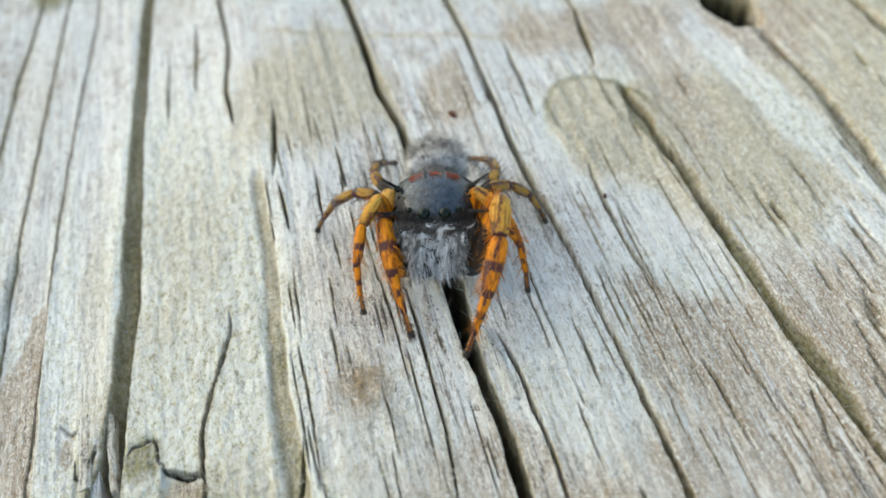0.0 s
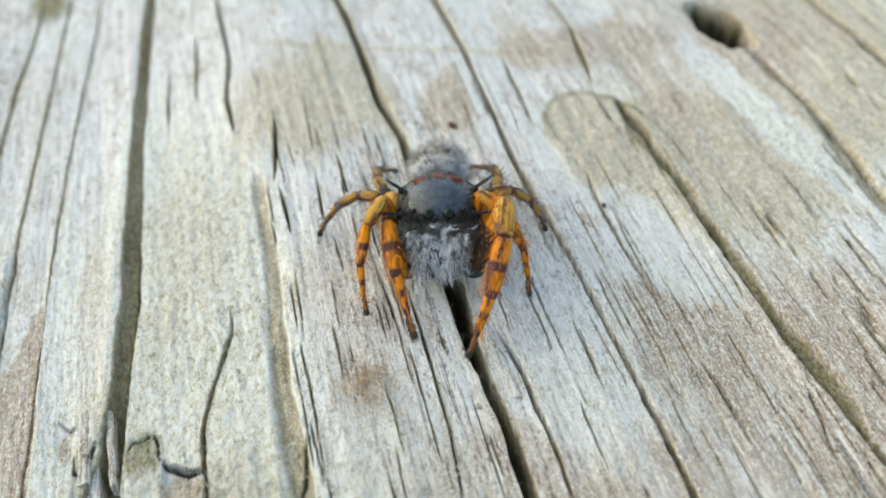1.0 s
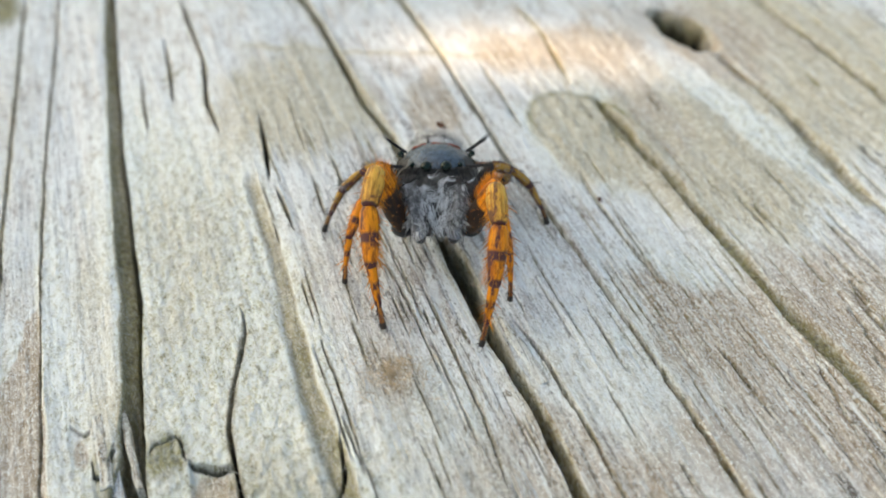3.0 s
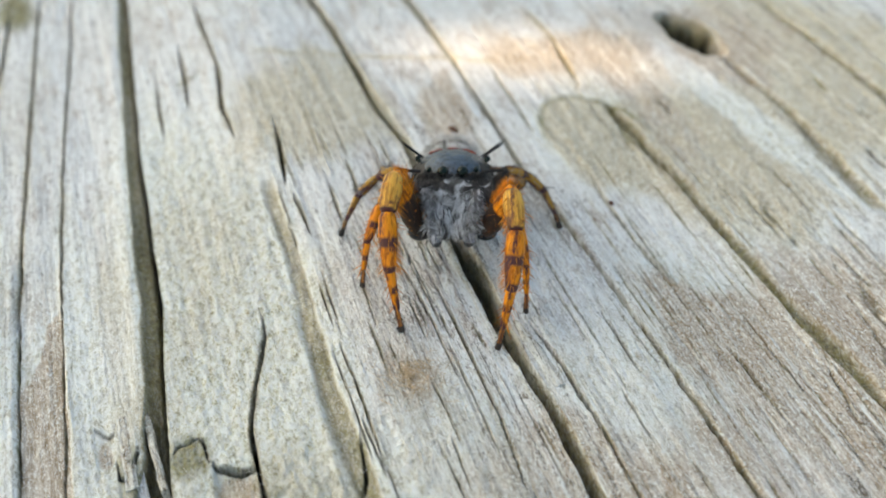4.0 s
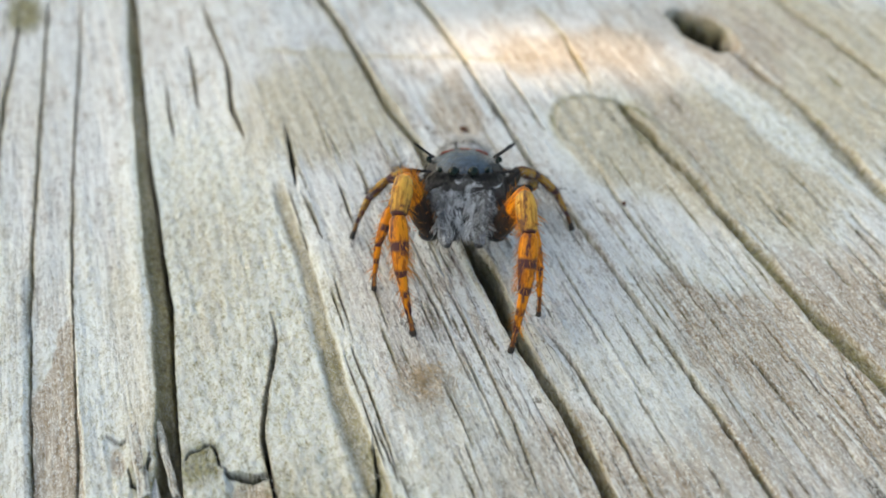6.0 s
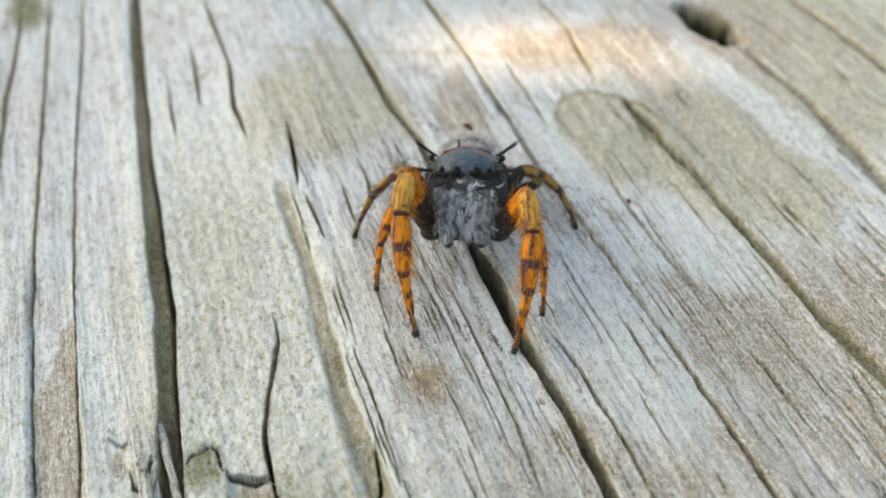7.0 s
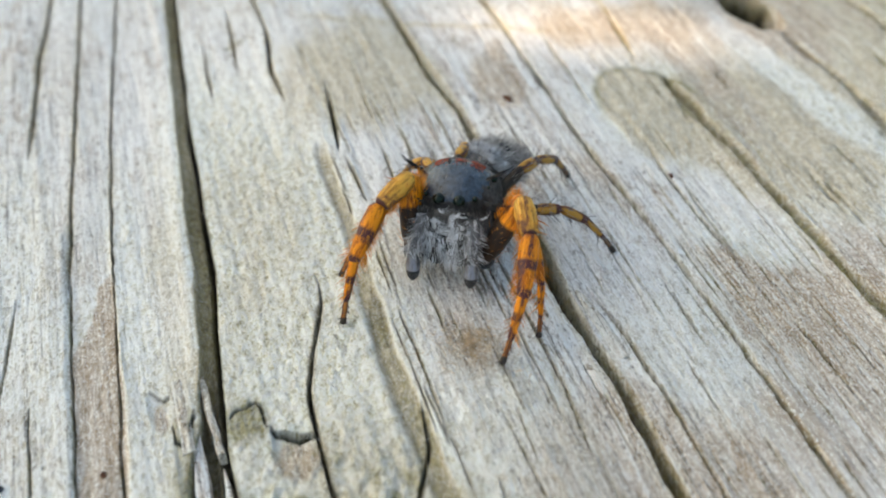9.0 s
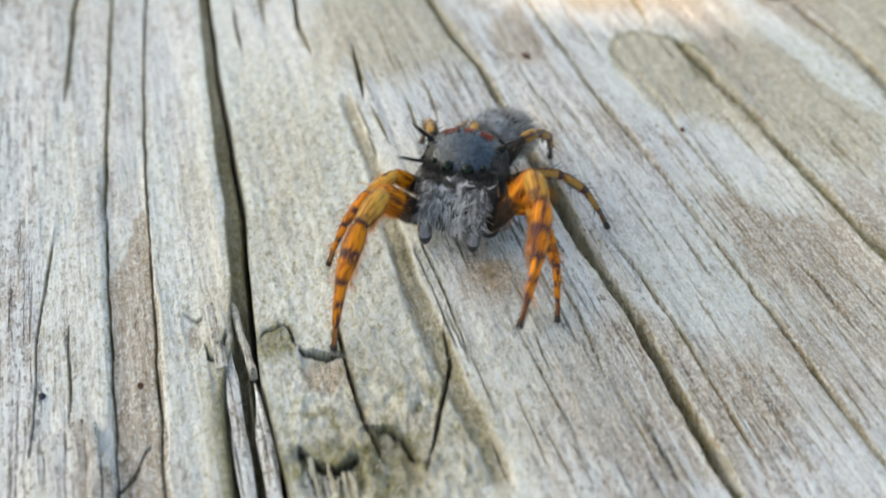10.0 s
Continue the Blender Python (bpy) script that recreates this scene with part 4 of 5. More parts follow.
def abdomen_shape(d):
    taper = 1 - 0.30 * max(0.0, d.y) ** 2
    return Vector((1.10 * d.x * taper, 1.65 + 1.65 * d.y, 0.98 * d.z * taper + 0.05))


LEGS = {}      # (side, number) -> leg part and its pieces
HIPS = {1: (1.28, -1.70, -1.65), 2: (1.30, -0.70, -1.15), 3: (1.25, 0.20, -1.00), 4: (1.05, 1.00, -0.80)}
# lengths of femur, patella, tibia, metatarsus, tarsus and their radii
SIZES = {1: ((2.95, 1.50, 2.10, 1.60, 0.90), (0.50, 0.38, 0.345, 0.175, 0.095)),
         2: ((2.10, 1.15, 1.50, 1.20, 0.75), (0.34, 0.25, 0.21, 0.125, 0.085)),
         3: ((1.70, 0.85, 1.10, 1.10, 0.70), (0.30, 0.23, 0.19, 0.13, 0.09)),
         4: ((1.70, 0.90, 1.40, 1.30, 0.75), (0.30, 0.23, 0.19, 0.13, 0.09))}
PIECES = ("femur", "patella", "tibia", "metatarsus", "tarsus")


def leg_piece(name, length, r, number, parent, seed):
    fr = number == 1
    if name == "femur":
        prof = [(-0.1, r * 0.5), (0.05 * length, r * 0.72), (0.3 * length, r), (0.6 * length, r), (0.88 * length, r * 0.86), (length, r * 0.72), (length + 0.1, r * 0.4)]
        mat = FRONT_THIGH if number <= 2 else HIND_THIGH
    elif name == "tarsus":
        prof = [(-0.04, r * 0.7), (0.1 * length, r), (0.55 * length, r * 0.95), (0.8 * length, r * 1.25), (0.95 * length, r * 1.2), (length, r * 0.6)]
        mat = FRONT_TIP if number <= 2 else HIND_TIP
    else:
        prof = [(-0.09, r * 0.55), (0.04 * length, r * 0.88), (0.35 * length, r * 1.05), (0.75 * length, r * 0.95), (0.95 * length, r * 0.82), (length + 0.07, r * 0.5)]
        mat = (FRONT_KNEE if name == "patella" else FRONT_LEG) if number <= 2 else HIND_LEG
    if name == "tibia" and number <= 2:
        prof = [(-0.09, r * 0.6), (0.04 * length, r * 0.95), (0.30 * length, r * 1.05), (0.70 * length, r * 0.88), (0.95 * length, r * 0.66), (length + 0.07, r * 0.4)]
    if name == "metatarsus":
        prof = [(-0.06, r * 0.8), (0.06 * length, r * 1.15), (0.5 * length, r * 0.95), (0.93 * length, r * 0.72), (length + 0.05, r * 0.4)]
    ob = part(name, tube(prof, 14, 0.78 if name == "femur" else 1.0), mat, parent)
    fur = Fur(seed)
    count = {"femur": 90, "patella": 60, "tibia": 110, "metatarsus": 45, "tarsus": 70}[name]
    for k in range(count if fr else count // 2):
        s, a = fur.r.uniform(0.05, 0.98), fur.r.uniform(0, 6.283)
        rr = r * 0.9
        out = Vector((math.cos(a), math.sin(a), 0))
        ln = fur.r.uniform(0.16, 0.38) * (0.6 if name == "tarsus" else 1.0)
        fur.strand(out * rr + Vector((0, 0, s * length)), out + Vector((0, 0, 0.9)), ln, 0.012, (0, 0, 0.2), 2)
    if fr and name in ("femur", "patella", "tibia"):
        # a soft fringe along the leg's underside
        for k in range(260):
            s, a = fur.r.uniform(0.55 if name == "femur" else 0.1, 0.98), math.pi + fur.r.gauss(0, 0.55)
            out = Vector((math.cos(a), math.sin(a) * (0.78 if name == "femur" else 1.0), 0))
            fur.strand(out * r * 0.92 + Vector((0, 0, s * length)), out + Vector((0, fur.r.uniform(-.3, .3), 0.6)), fur.r.uniform(0.15, 0.38), 0.009, (0, 0, 0.3), 3)
    for k in range(5 if name in ("tibia", "metatarsus", "patella") else 0):
        s, a = fur.r.uniform(0.2, 0.9), fur.r.uniform(0, 6.283)
        out = Vector((math.cos(a), math.sin(a), 0))
        fur.strand(out * r * 0.85 + Vector((0, 0, s * length)), out + Vector((0, 0, 0.7)), 0.5, 0.022, (0, 0, 0.2), 2)
    hair = TARSUS if name == "tarsus" else (HAIR_ORANGE if number <= 2 else HAIR_GREY)
    join(ob, fur, hair)
    return ob


def join(ob, fur, material):
    """Adds strands to a part's own mesh, as a second material."""
    me = ob.data
    bm = bmesh.new()
    bm.from_mesh(me)
    vs = [bm.verts.new((x * MM, y * MM, z * MM)) for x, y, z in fur.v]
    for f in fur.f:
        bm.faces.new([vs[i] for i in f]).material_index = 1
    me.materials.append(material)
    bm.to_mesh(me)
    bm.free()


def build_spider():
    root = tagged(new("spider"), "grey furry jumping spider with banded orange legs on the board", "spider")
    body = part("cephalothorax", shaped_ball(carapace_shape, 44, 60), SHELL, root, "cephalothorax with a slate blue cap and brownish grey hairy flanks")
    body.data.materials.append(FACE)
    for f in body.data.polygons:
        c = f.center / MM
        cap = c.z > 0.62 and -1.98 < c.y < 0.25 and abs(c.x) < 1.22 + 0.14 * (c.y + 0.1) + 0.08 * math.sin(9 * c.y)
        f.material_index = 0 if cap else 1
    # sternum hidden behind the jaws, added low to deepen shade under the body
    part("sternum", shaped_ball(lambda d: Vector((1.15 * d.x, 0.1 + 1.6 * d.y, -1.25 + 0.80 * d.z)), 14, 20), JAW, root, "black sternum between the legs")
    r = random.Random(2)
    # brownish grey hair of the flanks and the rear
    coat = Fur(11)
    for k in range(2200):
        d = Vector((r.choice((-1, 1)) * r.uniform(0.25, 1), r.uniform(-1, 1), r.uniform(-0.8, 0.7))).normalized()
        p = carapace_shape(d) * 0.995
        if p.z > 0.7 and abs(p.x) < 1.25 and p.y < 0.2:
            continue
        coat.strand(p, d * 0.45 + Vector((0, 0.35 if p.y > -1 else -0.2, -0.55)), r.uniform(0.16, 0.42), 0.014, (r.uniform(-.2, .2), 0.1, -0.2), 2)
    coat.done("flank_hair", HAIR_DARK, body, "blackish brown flank hair")
    scales = Fur(14)
    for k in range(160):
        d = Vector((r.uniform(-0.7, 0.7), r.uniform(-0.9, 0.2), r.uniform(0.45, 1))).normalized()
        scales.strand(carapace_shape(d) * 0.997, d * 0.15 + Vector((r.uniform(-.2, .2), 0.6, 0)), r.uniform(0.06, 0.13), 0.010, (0, 0, -0.1), 2)
    scales.done("scales", HAIR_GREY, body, "fine grey scales")
    # face below the eyes: a dark brow, pale moustache lines and shaggy hair
    def front(x, z):
        """The face's surface below the eyes: a bulging shield."""
        return -1.97 + 0.30 * (abs(x) / 1.5) ** 3 + 0.14 * z * z

    beard = Fur(12)
    for k in range(1500):
        x, z = r.uniform(-1.5, 1.5), r.uniform(-1.1, 0.46)
        beard.strand((x, front(x, z), z), (x * 0.22 + r.uniform(-.2, .2), -0.25 + r.uniform(-.15, .15), -0.9 + r.uniform(-.2, .25)), r.uniform(0.2, 0.45), 0.013, (r.uniform(-.2, .2), 0.15, -0.2), 3)
    beard.done("face_hair", HAIR_BROWN, body, "brownish grey shaggy face hair")
    # silvery whorls between the eyes and the jaws
    lines = Fur(15)
    for c in range(30):
        s = -1 if c % 2 else 1
        cx, cz, bend = s * r.uniform(0.05, 1.4), r.uniform(-1.0, 0.36), r.uniform(0.5, 1.1) * r.choice((-1, 1))
        turn = -s * r.uniform(0.3, 1.5)
        for k in range(9):
            x, z, q = cx + r.gauss(0, 0.05), cz + r.gauss(0, 0.04), turn + r.gauss(0, 0.15)
            lines.strand((x, front(x, z) - 0.06, z), (math.sin(q), -0.45, -math.cos(q)), r.uniform(0.3, 0.55), 0.014, (bend * math.cos(q), 0.25, bend * math.sin(q)), 4)
    lines.done("moustache", HAIR_WHITE, body, "silvery whorls of hair under the eyes")
    # dark lines that curve from the eyes to the cheeks
    dark = Fur(16)
    for k in range(170):
        x = r.uniform(-1.15, 1.25)
        dark.strand((x, -1.94 + 0.25 * (abs(x) / 1.4) ** 3, 0.60 + r.uniform(-.07, .08)), (r.uniform(-.5, .5), -0.7, -0.1 + r.uniform(-.2, .2)), r.uniform(0.08, 0.15), 0.020, (0, 0, -0.15), 2)
    for k in range(60):
        s, q = r.choice((-1, 1)), r.uniform(0, 1)
        x, z = s * (0.45 + 0.95 * q), 0.36 - 0.45 * q * q + r.uniform(-.03, .03)
        dark.strand((x, front(x, z) - 0.12, z), (s * 0.8, -0.1, -0.2 - 0.7 * q), 0.16, 0.011, (0, 0.1, -0.2), 2)
    dark.done("brow", HAIR_BLACK, body, "black hair fringe round the eyes")
    # red scale band behind the eyes
    band = Fur(13)
    for k in range(420):
        x = r.choice((-0.74 + r.uniform(-.36, .36), -0.74 + r.uniform(-.36, .36), r.gauss(0, 0.08), 0.74 + r.uniform(-.36, .36), 0.74 + r.uniform(-.36, .36)))
        d = Vector((x / 1.62, r.gauss(0.04, 0.045), 0.9)).normalized()
        band.strand(carapace_shape(d) * 0.99, (r.uniform(-.5, .5), -0.7, 0.40), r.uniform(0.06, 0.16), 0.026, (0, 0, -0.1), 2)
    band.done("scale_band", RED, body, "brick red scale patches behind the eyes")
    # eyes: two large ones in front, smaller ones beside and behind
    for x, y, z, rad in ((-0.37, -1.76, 0.70, 0.22), (0.37, -1.76, 0.70, 0.22), (-0.90, -1.54, 0.74, 0.105), (0.90, -1.54, 0.74, 0.105),
                         (-1.28, -1.05, 0.98, 0.06), (1.28, -1.05, 0.98, 0.06), (-1.36, -0.35, 0.95, 0.13), (1.36, -0.35, 0.95, 0.13)):
        eye = part("eye", shaped_ball(lambda d: d * rad, 12, 16), EYE, root)
        eye.location = Vector((x, y, z)) * MM
    # bristle tufts over the eyes
    for x, y, z, way in ((-1.17, -0.70, 1.08, (-0.86, -0.10, 0.55)), (1.17, -0.70, 1.10, (0.86, -0.10, 0.55)),
                         (-1.25, -1.62, 0.68, (-1.0, -0.25, 0.04)), (1.25, -1.62, 0.68, (1.0, -0.25, 0.04))):
        tuft = Fur(int(40 + 10 * x + 3 * z))
        for k in range(18):
            tuft.strand((x + r.uniform(-.05, .05), y + r.uniform(-.05, .05), z + r.uniform(-.04, .04)), Vector(way) + Vector((r.uniform(-.06, .06), r.uniform(-.06, .06), r.uniform(-.06, .06))), r.uniform(0.7, 1.2), 0.024, (0, 0, 0.1), 3)
        tuft.done("bristle_tuft", HAIR_BLACK, root, "black bristle tuft")
    crest = Fur(17)
    for k in range(14):
        x = r.choice((-0.3, 0.25)) + r.uniform(-.06, .06)
        crest.strand((x, -0.3 + r.uniform(-.1, .1), 1.36), (x * 0.2, -0.15, 1.0), r.uniform(0.25, 0.5), 0.009, (0, 0, 0), 2)
    crest.done("crest_hair", HAIR_BLACK, root)
    # chelicerae
    for s in (-1, 1):
        jaw = part("chelicera", tube([(0, 0.34), (0.2, 0.56), (0.8, 0.62), (1.3, 0.54), (1.6, 0.36), (1.75, 0.14)], 16, 0.9), FACE, root, "dark chelicera under grey hair")
        jaw.matrix_local = pose(s * 0.52 * MM, -1.45 * MM, -0.25 * MM, 180 - 14, s * 4, 0)
        fuzz = Fur(50 + s)
        for k in range(260):
            a, q = r.uniform(0, 6.283), r.uniform(0.05, 1.7)
            out = Vector((math.cos(a), math.sin(a), 0))
            fuzz.strand(out * 0.55 + Vector((0, 0, q)), out * 0.35 + Vector((0, 0, 0.8)), r.uniform(0.2, 0.4), 0.014, (r.uniform(-.2, .2), r.uniform(-.2, .2), 0.2), 3)
        fuzz.done("hair", HAIR_BROWN, jaw)
        veil = Fur(55 + s)
        for c in range(40):
            ca, cq, bx, by = -1.57 + r.gauss(0, 0.9), r.uniform(0.0, 1.5), r.uniform(-1.1, 1.1), r.uniform(-.3, .3)
            for k in range(8):
                a, q = ca + r.gauss(0, 0.12), cq + r.gauss(0, 0.05)
                out = Vector((math.cos(a), -math.sin(a), 0))
                veil.strand(out * 0.58 + Vector((0, 0, q)), out * 0.25 + Vector((-0.4 * bx, 0, 0.8)), r.uniform(0.3, 0.55), 0.014, (bx, by, 0.3), 4)
        veil.done("silvery_hair", HAIR_WHITE, jaw)
    # pedipalps: a shaggy arm and an oval end with a pale front and dark tip
    palps = []
    for s in (-1, 1):
        palp = part("pedipalp", tube([(-0.1, 0.18), (0.2, 0.29), (0.65, 0.31), (1.1, 0.27), (1.45, 0.20), (1.58, 0.12)], 16), PALP, root, "pedipalp shaggy with silvery hair")
        palp["side"] = s
        tip = part("palp_tip", tube([(-0.08, 0.13), (0.12, 0.22), (0.40, 0.27), (0.72, 0.26), (0.96, 0.19), (1.10, 0.08)], 16), PALP_TIP, palp, "smooth oval palp end, pale with a dark tip")
        for ob, n, ln, hair, name in ((palp, 620, 0.30, HAIR_WHITE, "silvery_hair"), (palp, 480, 0.26, HAIR_BROWN, "hair"), (tip, 90, 0.15, HAIR_GREY, "hair")):
            shag = Fur(60 + s + n)
            clumps = [(shag.r.uniform(0, 6.283), shag.r.uniform(0, 1.5), shag.r.uniform(-.9, .9), shag.r.uniform(-.9, .9)) for _ in range(110)]
            for k in range(n):
                ca, cq, bx, by = shag.r.choice(clumps)
                a, q = (ca + r.gauss(0, 0.16), cq + r.gauss(0, 0.07)) if ob is palp else (r.uniform(0, 6.283), r.uniform(0, 0.8))
                q = min(max(q, 0.0), 1.45)
                out = Vector((math.cos(a), math.sin(a), 0))
                rr = 0.275 - 0.10 * max(0.0, q - 0.9) if ob is palp else 0.23
                shag.strand(out * rr + Vector((0, 0, q)), out * 0.22 + Vector((0.5 * bx, 0.5 * by, 0.6)), ln * r.uniform(0.5, 1), 0.011, (bx * 1.2, by * 1.2, 0.20), 4)
            shag.done(name, hair, ob)
        palps.append((palp, tip))
    # abdomen, hinged at the waist
    rear = part("abdomen", shaped_ball(abdomen_shape, 28, 36), BELLY, root, "round grey abdomen with long pale fur")
    fur = Fur(70)
    for k in range(2600):
        d = Vector((r.gauss(0, 1), r.gauss(0, 1), r.gauss(0, 1))).normalized()
        if d.z < -0.5:
            continue
        fur.strand(abdomen_shape(d), d + Vector((r.uniform(-.3, .3), 0.7, r.uniform(-.2, .3))), r.uniform(0.2, 0.5), 0.013, (0, 0.2, -0.15), 3)
    fur.done("fur", HAIR_FUR, rear, "pale grey fur")
    ruff = Fur(71)
    for k in range(700):
        a = r.uniform(0.2, 2.94)
        d = Vector((math.cos(a), r.uniform(-0.85, -0.45), math.sin(a))).normalized()
        ruff.strand(abdomen_shape(d), d * 0.8 + Vector((0, 0.7, 0.1)), r.uniform(0.25, 0.45), 0.014, (0, 0.2, -0.1), 2)
    ruff.done("ruff", HAIR_WHITE, rear, "whitish fur band at the front of the abdomen")
    for s in (-1, 1):
        for q in (0.0, 0.7):
            spot = part("dark_mark", shaped_ball(lambda d: Vector((0.26 * d.x, 0.17 * d.y, 0.10 * d.z)), 8, 14), HAIR_BLACK, rear)
            spot.matrix_local = pose(s * 0.42 * MM, (0.95 + q) * MM, (0.90 + 0.08 * q) * MM, 14, s * 16, s * 25)
    # legs
    for s in (-1, 1):
        for n in (1, 2, 3, 4):
            hx, hy, hz = HIPS[n]
            leg = part("leg", shaped_ball(lambda d: Vector((0.45 * d.x, 0.36 * d.y, 0.36 * d.z)), 10, 14), JAW, root,
                       "orange leg with dark rings" if n <= 2 else "thin tawny leg with dark rings")
            leg.location = Vector((s * hx, hy, hz)) * MM
            lengths, radii = SIZES[n]
            LEGS[s, n] = leg, [leg_piece(name, ln, rd, n, leg, 200 + 20 * n + 5 * s + i) for i, (name, ln, rd) in enumerate(zip(PIECES, lengths, radii))]
    return root, rear, palps


SPIDER, ABDOMEN, PALPS = build_spider()


# ---- what moves ----
# body: seconds, x, y, z in mm, yaw, pitch (nose up), roll in degrees
BODY = [
    (0.0, 0.86, 0.0, 2.83, -12.4, 12.0, 3.0), (2.1, 0.83, 0.05, 2.83, -12.6, 12.5, 2.0), (2.3, 0.83, 0.7, 2.86, -14.5, 18.0, 1.0),
    (2.5, 0.82, 1.4, 2.9, -17.0, 25.0, 0.3), (2.7, 0.81, 1.56, 2.9, -17.6, 25.9, 0.0), (5.0, 0.89, 1.74, 2.86, -19.7, 27.4, 0.0),
    (7.1, 0.89, 1.74, 2.86, -21.0, 27.4, 0.0), (7.5, 0.81, 1.47, 2.83, -37.4, 28.6, -0.5), (8.0, 0.54, 1.53, 2.88, -42.4, 29.0, -4.0),
    (8.3, 0.1, 1.35, 2.88, -42.0, 23.0, -2.5), (8.5, -0.43, 1.05, 2.89, -41.4, 16.5, -1.3), (9.0, -1.94, -0.2, 2.76, -30.5, 8.3, -1.6),
    (9.5, -3.25, -1.38, 2.64, -27.0, 5.7, 3.5), (10.0, -3.0, -1.73, 2.72, -30.0, 8.1, 0.1),
]
# feet: seconds, x, y in mm
FEET = {
    (-1, 1): [(0, -1.1, -4.1), (2.2, -1.1, -4.1), (2.5, -2.9, -3.6), (7.2, -2.9, -3.6), (7.5, -3.7, -3.1), (8.0, -4.9, -2.5), (8.5, -6.5, -2.6), (9.0, -7.2, -3.1), (9.25, -7.2, -3.1), (9.45, -8.3, -4.9), (9.7, -8.3, -4.9), (10, -9.4, -7.2)],
    (1, 1): [(0, 0.5, -5.4), (2.2, 0.5, -5.4), (2.5, 0.2, -5.3), (7.2, 0.2, -5.3), (7.5, -0.9, -5.2), (8.0, -1.8, -6.0), (8.5, -2.55, -6.9), (9.25, -2.6, -6.9), (9.45, -4.7, -9.8), (9.85, -4.7, -9.8), (10.15, -2.4, -8.9)],
    (-1, 2): [(0, -2.6, -2.6), (2.2, -2.6, -2.6), (2.5, -3.65, -0.85), (7.2, -3.65, -0.85), (7.5, -4.6, 0.2), (8.5, -4.6, 0.2), (9.4, -8.7, -3.0), (10, -8.7, -3.0)],
    (1, 2): [(0, 3.5, -3.0), (2.2, 3.5, -3.0), (2.5, 2.1, -3.2), (4.0, 1.9, -3.85), (8.2, 1.9, -3.85), (8.8, -0.85, -5.95), (9.6, -0.9, -6.0), (9.9, -1.8, -8.6), (10, -1.8, -8.6)],
    (-1, 3): [(0, -3.7, 2.35), (7.4, -3.7, 2.35), (8.0, -3.1, 3.3), (9.2, -3.7, 3.0), (10, -3.5, 2.6)],
    (1, 3): [(0, 5.25, 0.45), (7.1, 5.1, 0.3), (7.8, 3.65, -2.5), (9.1, 3.6, -2.5), (9.45, 2.05, -4.2), (10, 2.05, -4.2)],
    (-1, 4): [(0, 0.2, 5.9), (7.4, 0.2, 6.0), (8.4, -0.3, 5.4), (9.0, -0.6, 4.4), (10, -2.4, 2.8)],
    (1, 4): [(0, 3.2, 5.3), (7.3, 3.6, 5.0), (7.8, 4.4, 3.4), (9.0, 3.7, 2.4), (9.5, 2.2, 1.9), (10, 1.5, 0.7)],
}
BEATS = (0, 1.0, 2.0, 2.1, 2.2, 2.3, 2.4, 2.5, 2.6, 2.7, 4.0, 5.0, 7.1, 7.2, 7.35, 7.5, 7.65, 7.8, 8.0, 8.15, 8.3, 8.4, 8.5, 8.65, 8.8, 9.0, 9.1, 9.25, 9.4, 9.5, 9.6, 9.8, 10.0)


def between(rows, t):
    """Values of a table at t, on straight lines, with the part of the step done."""
    for a, b in zip(rows, rows[1:]):
        if a[0] <= t <= b[0]:
            s = (t - a[0]) / (b[0] - a[0])
            return [p + (q - p) * s for p, q in zip(a[1:], b[1:])], s, math.dist(a[1:3], b[1:3])
    return list(rows[-1][1:]), 1.0, 0.0


def body_pose(t):
    x, y, z, yaw, pitch, roll = between(BODY, t)[0]
    return Matrix.LocRotScale((x, y, z), None, None) @ pose(0, 0, 0, 0, 0, yaw) @ pose(0, 0, 0, 0, roll, 0) @ pose(0, 0, 0, -pitch, 0, 0), pitch


def foot_place(key, t):
    (x, y), s, far = between(FEET[key], t)
    lift = min(0.8, 0.35 * far) * math.sin(math.pi * s) if far > 0.4 else 0.0
    return Vector((x, y, float(level(x)) + 0.10 + lift))


KNEES = {1: (1.75, -2.0, 0.9), 2: (2.7, -0.9, 0.6), 3: (2.7, 0.9, 0.3), 4: (2.0, 2.4, -0.4)}      # where the knees tend to, in the body's space


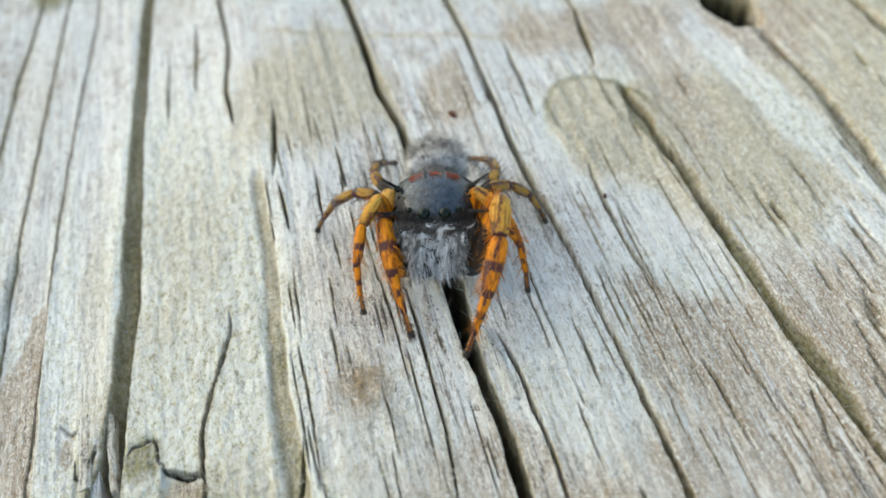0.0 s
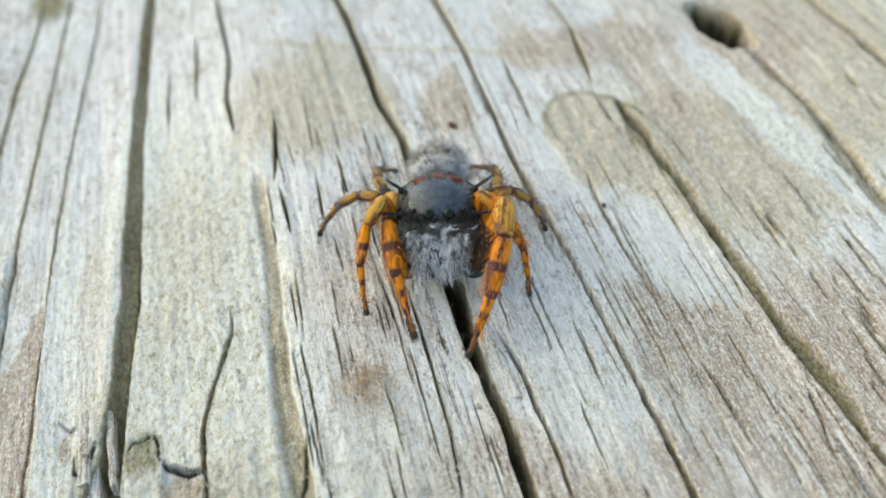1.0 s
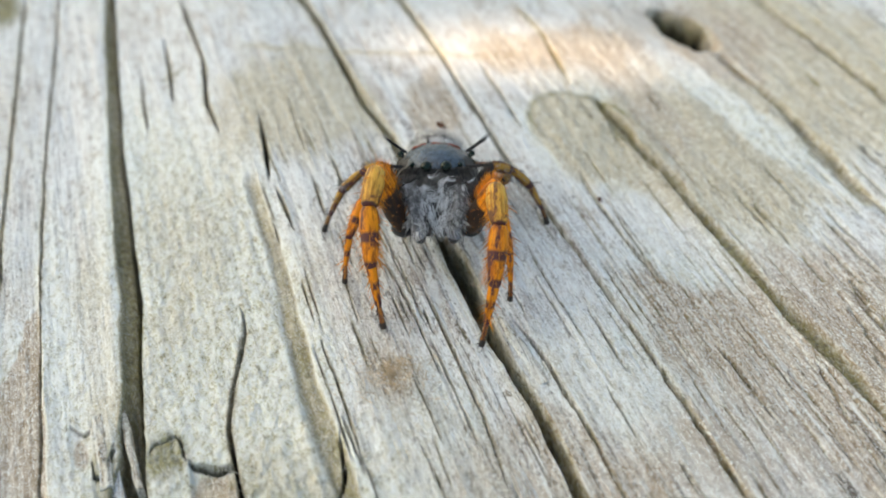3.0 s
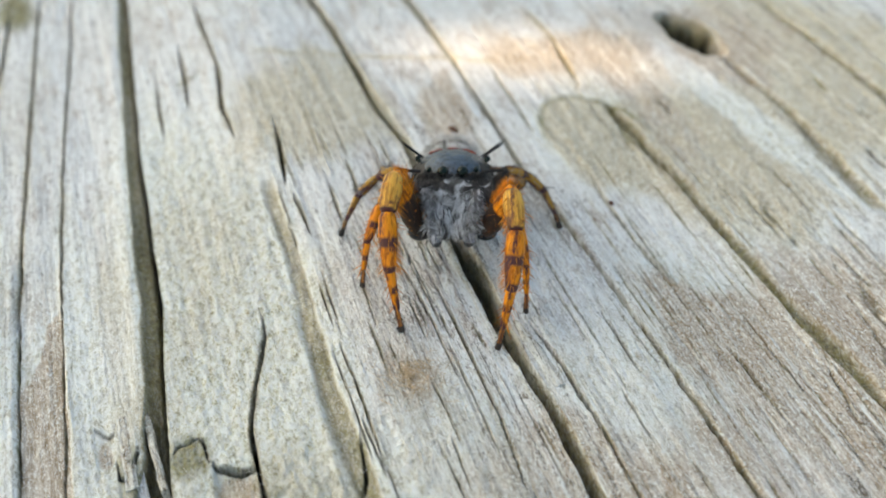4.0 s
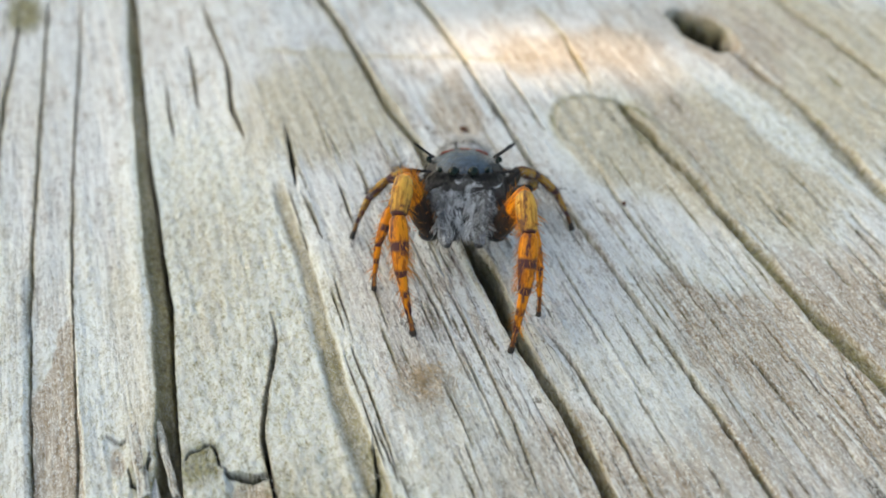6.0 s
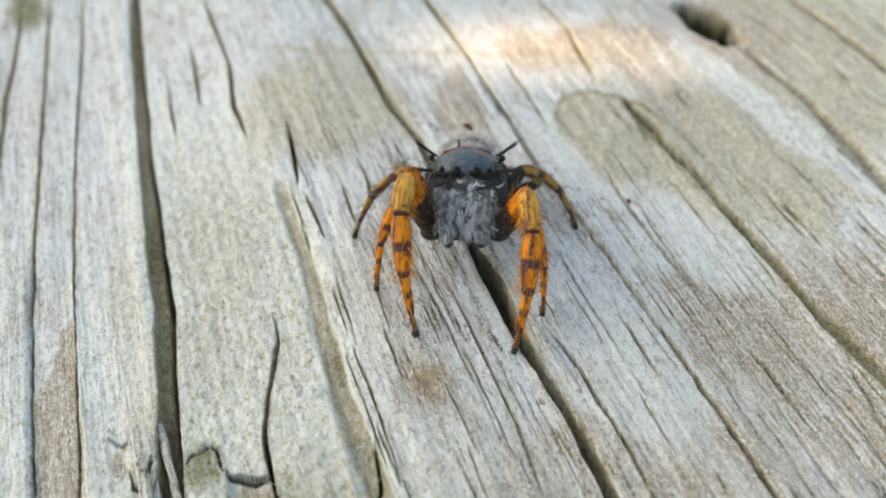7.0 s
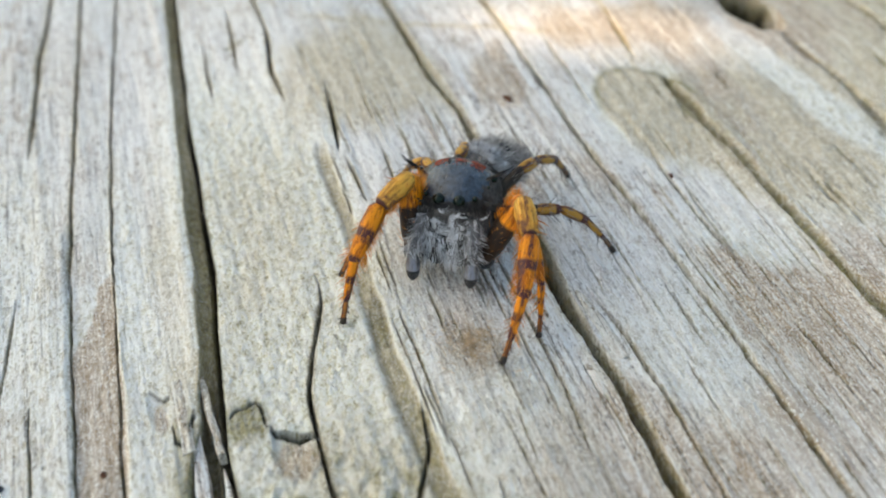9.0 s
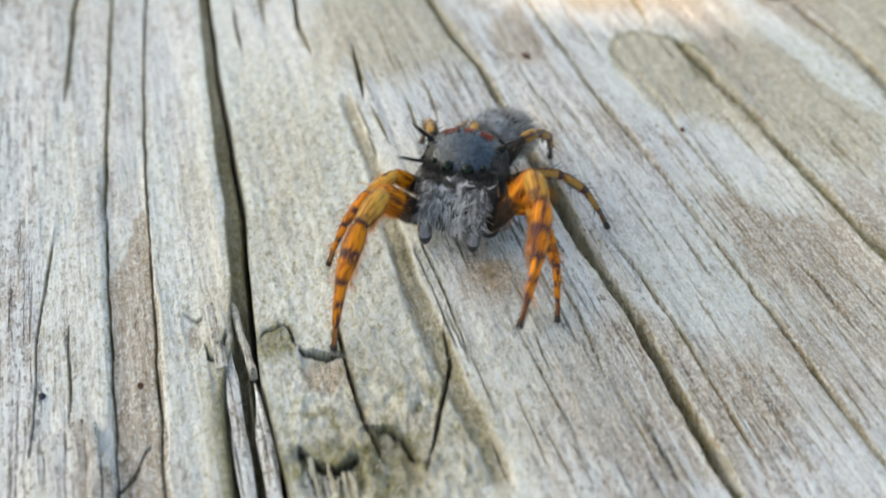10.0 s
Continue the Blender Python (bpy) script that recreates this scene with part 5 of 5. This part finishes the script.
def leg_joints(key, t):
    """The joints of a leg at t, in mm in the world: hip, knee and so on to the foot."""
    s, n = key
    m, _ = body_pose(t)
    hx, hy, hz = HIPS[n]
    hip, foot = m @ Vector((s * hx, hy, hz)), foot_place(key, t)
    lengths = SIZES[n][0]
    a, b = lengths[0], sum(lengths[1:])
    line = foot - hip
    d = min(line.length, (a + b) * 0.97)
    line = line.normalized()
    chord = min(b * 0.94, a + d * 0.999)
    chord = max(chord, d - a * 0.98)
    q = (a * a + d * d - chord * chord) / (2 * d)
    kx, ky, kz = KNEES[n]
    if n == 1:
        kx += 0.6 * float(np.interp(t, (2.2, 2.5), (1, 0)))      # wide while it crouches
    if n == 2:
        tuck = float(np.interp(t, (2.2, 2.5, 8.3, 9.2), (0.3, 1, 0.85, 0.3))) if s > 0 else float(np.interp(t, (2.2, 2.5, 8.5, 9.2), (0.3, 1, 1, 0.9)))
        low = float(np.interp(t, (7.5, 8.3, 9.2), (0, 0.7, 0.3))) if s < 0 else 0.0
        kx, ky, kz = kx - 1.3 * tuck, ky - 0.5 * tuck, kz + 0.2 * tuck - low      # drawn in behind the first leg
    if key == (1, 1):
        kx += 1.0 * float(np.interp(t, (8.2, 9.0), (0, 1)))      # lifted outwards as it strides
    if key == (-1, 4):
        kx -= 1.2 * float(np.interp(t, (8.0, 8.8), (0, 1)))
    if key == (-1, 3):
        kx -= 1.2 * float(np.interp(t, (7.5, 8.0), (0, 1)))
    pole = m @ Vector((s * kx, ky, kz)) - hip
    pole = (pole - line * pole.dot(line)).normalized()
    knee = hip + line * q + pole * math.sqrt(max(0.0, a * a - q * q))
    down = foot - knee
    bow = pole - down.normalized() * pole.dot(down.normalized())
    bow = bow.normalized() if bow.length > 1e-6 else pole
    shares = np.cumsum([0, *lengths[1:]]) / b
    lo, hi = 0.0, b
    for _ in range(30):
        h = (lo + hi) / 2
        pts = [knee + down * w + bow * (h * math.sin(math.pi * w ** 0.8)) for w in shares]
        if sum((p - o).length for o, p in zip(pts, pts[1:])) > b:
            hi = h
        else:
            lo = h
    return m, [hip, *pts], pole


def aim(start, end, side):
    """A pose at start whose z points at end."""
    z = (end - start).normalized()
    x = (side - z * side.dot(z)).normalized()
    return Matrix((x, z.cross(x), z)).transposed().to_4x4(), start


def motions():
    walk(SPIDER, [(t, Matrix.Translation(body_pose(t)[0].translation * MM) @ body_pose(t)[0].to_3x3().to_4x4()) for t in BEATS])
    walk(ABDOMEN, [(t, pose(0, 1.45 * MM, -0.15 * MM, 0.3 * body_pose(t)[1] + float(np.interp(t, (7.2, 8.2, 9.0, 9.5), (2, -16, -10, -8))), 0, np.interp(t, (0, 7.2, 8.0, 8.5, 9.0, 10), (0, 0, -6, -18, -27, -27)))) for t in BEATS])
    for palp, tip in PALPS:
        s = palp["side"]
        rows, tip_rows = [], []
        for t in BEATS:
            spread = float(np.interp(t, (0, 7.2, 7.7, 8.1, 8.8, 9.3, 10), (0, 0, 0.7, 1, 1, 0.75, 0.6)))
            wag = 0.06 * math.sin(6 * t + s) * (t > 7)
            base = Vector((s * 0.86, -1.72, -0.03))
            crouch = float(np.interp(t, (2.2, 2.5), (1, 0)))
            arm = Vector((-0.12 * s - 0.12 * s * crouch, -0.62 + 0.30 * crouch, -1.42)).lerp(Vector((0.32 * s, -0.95, -1.2)), spread) + Vector((wag, 0, wag))
            turn, at = aim(base, base + arm, Vector((1, 0, 0)))
            rows.append((t, Matrix.Translation(at * MM) @ turn))
            hang = Vector((-0.16 * s, 0.6 + 0.3 * crouch, -0.9)).lerp(Vector((0, -0.25, -1.0)), spread)
            tip_turn, _ = aim(Vector(), turn.to_3x3().inverted() @ hang, turn.to_3x3().inverted() @ Vector((1, 0, 0)))
            tip_rows.append((t, Matrix.Translation((0, 0, 1.42 * MM)) @ tip_turn))
        walk(palp, rows)
        walk(tip, tip_rows)
    for key, (leg, pieces) in LEGS.items():
        tracks = [[] for _ in pieces]
        for t in BEATS:
            m, joints, pole = leg_joints(key, t)
            back = (m @ Matrix.Translation(Vector((key[0] * HIPS[key[1]][0], *HIPS[key[1]][1:])))).inverted()
            for rows, a, b in zip(tracks, joints, joints[1:]):
                turn, at = aim(back @ a, back @ b, back.to_3x3() @ pole)
                rows.append((t, Matrix.Translation(at * MM) @ turn))
        for piece, rows in zip(pieces, tracks):
            walk(piece, rows)
    leaf_rows = []
    for t, u, turn in ((0, 0, 10), (1.5, 4, 12), (1.9, 11, 16), (2.3, 19, 26), (2.7, 26, 34), (4.0, 25, 30), (5.5, 27, 33), (7.0, 28, 36), (8.5, 30, 34), (10.0, 31, 38)):
        leaf_rows.append((t, SWAY_AT @ pose(0, -u * MM, 30 * MM, 0, 0, 90 + turn * 0.3)))
    walk(SWAY, leaf_rows)


motions()
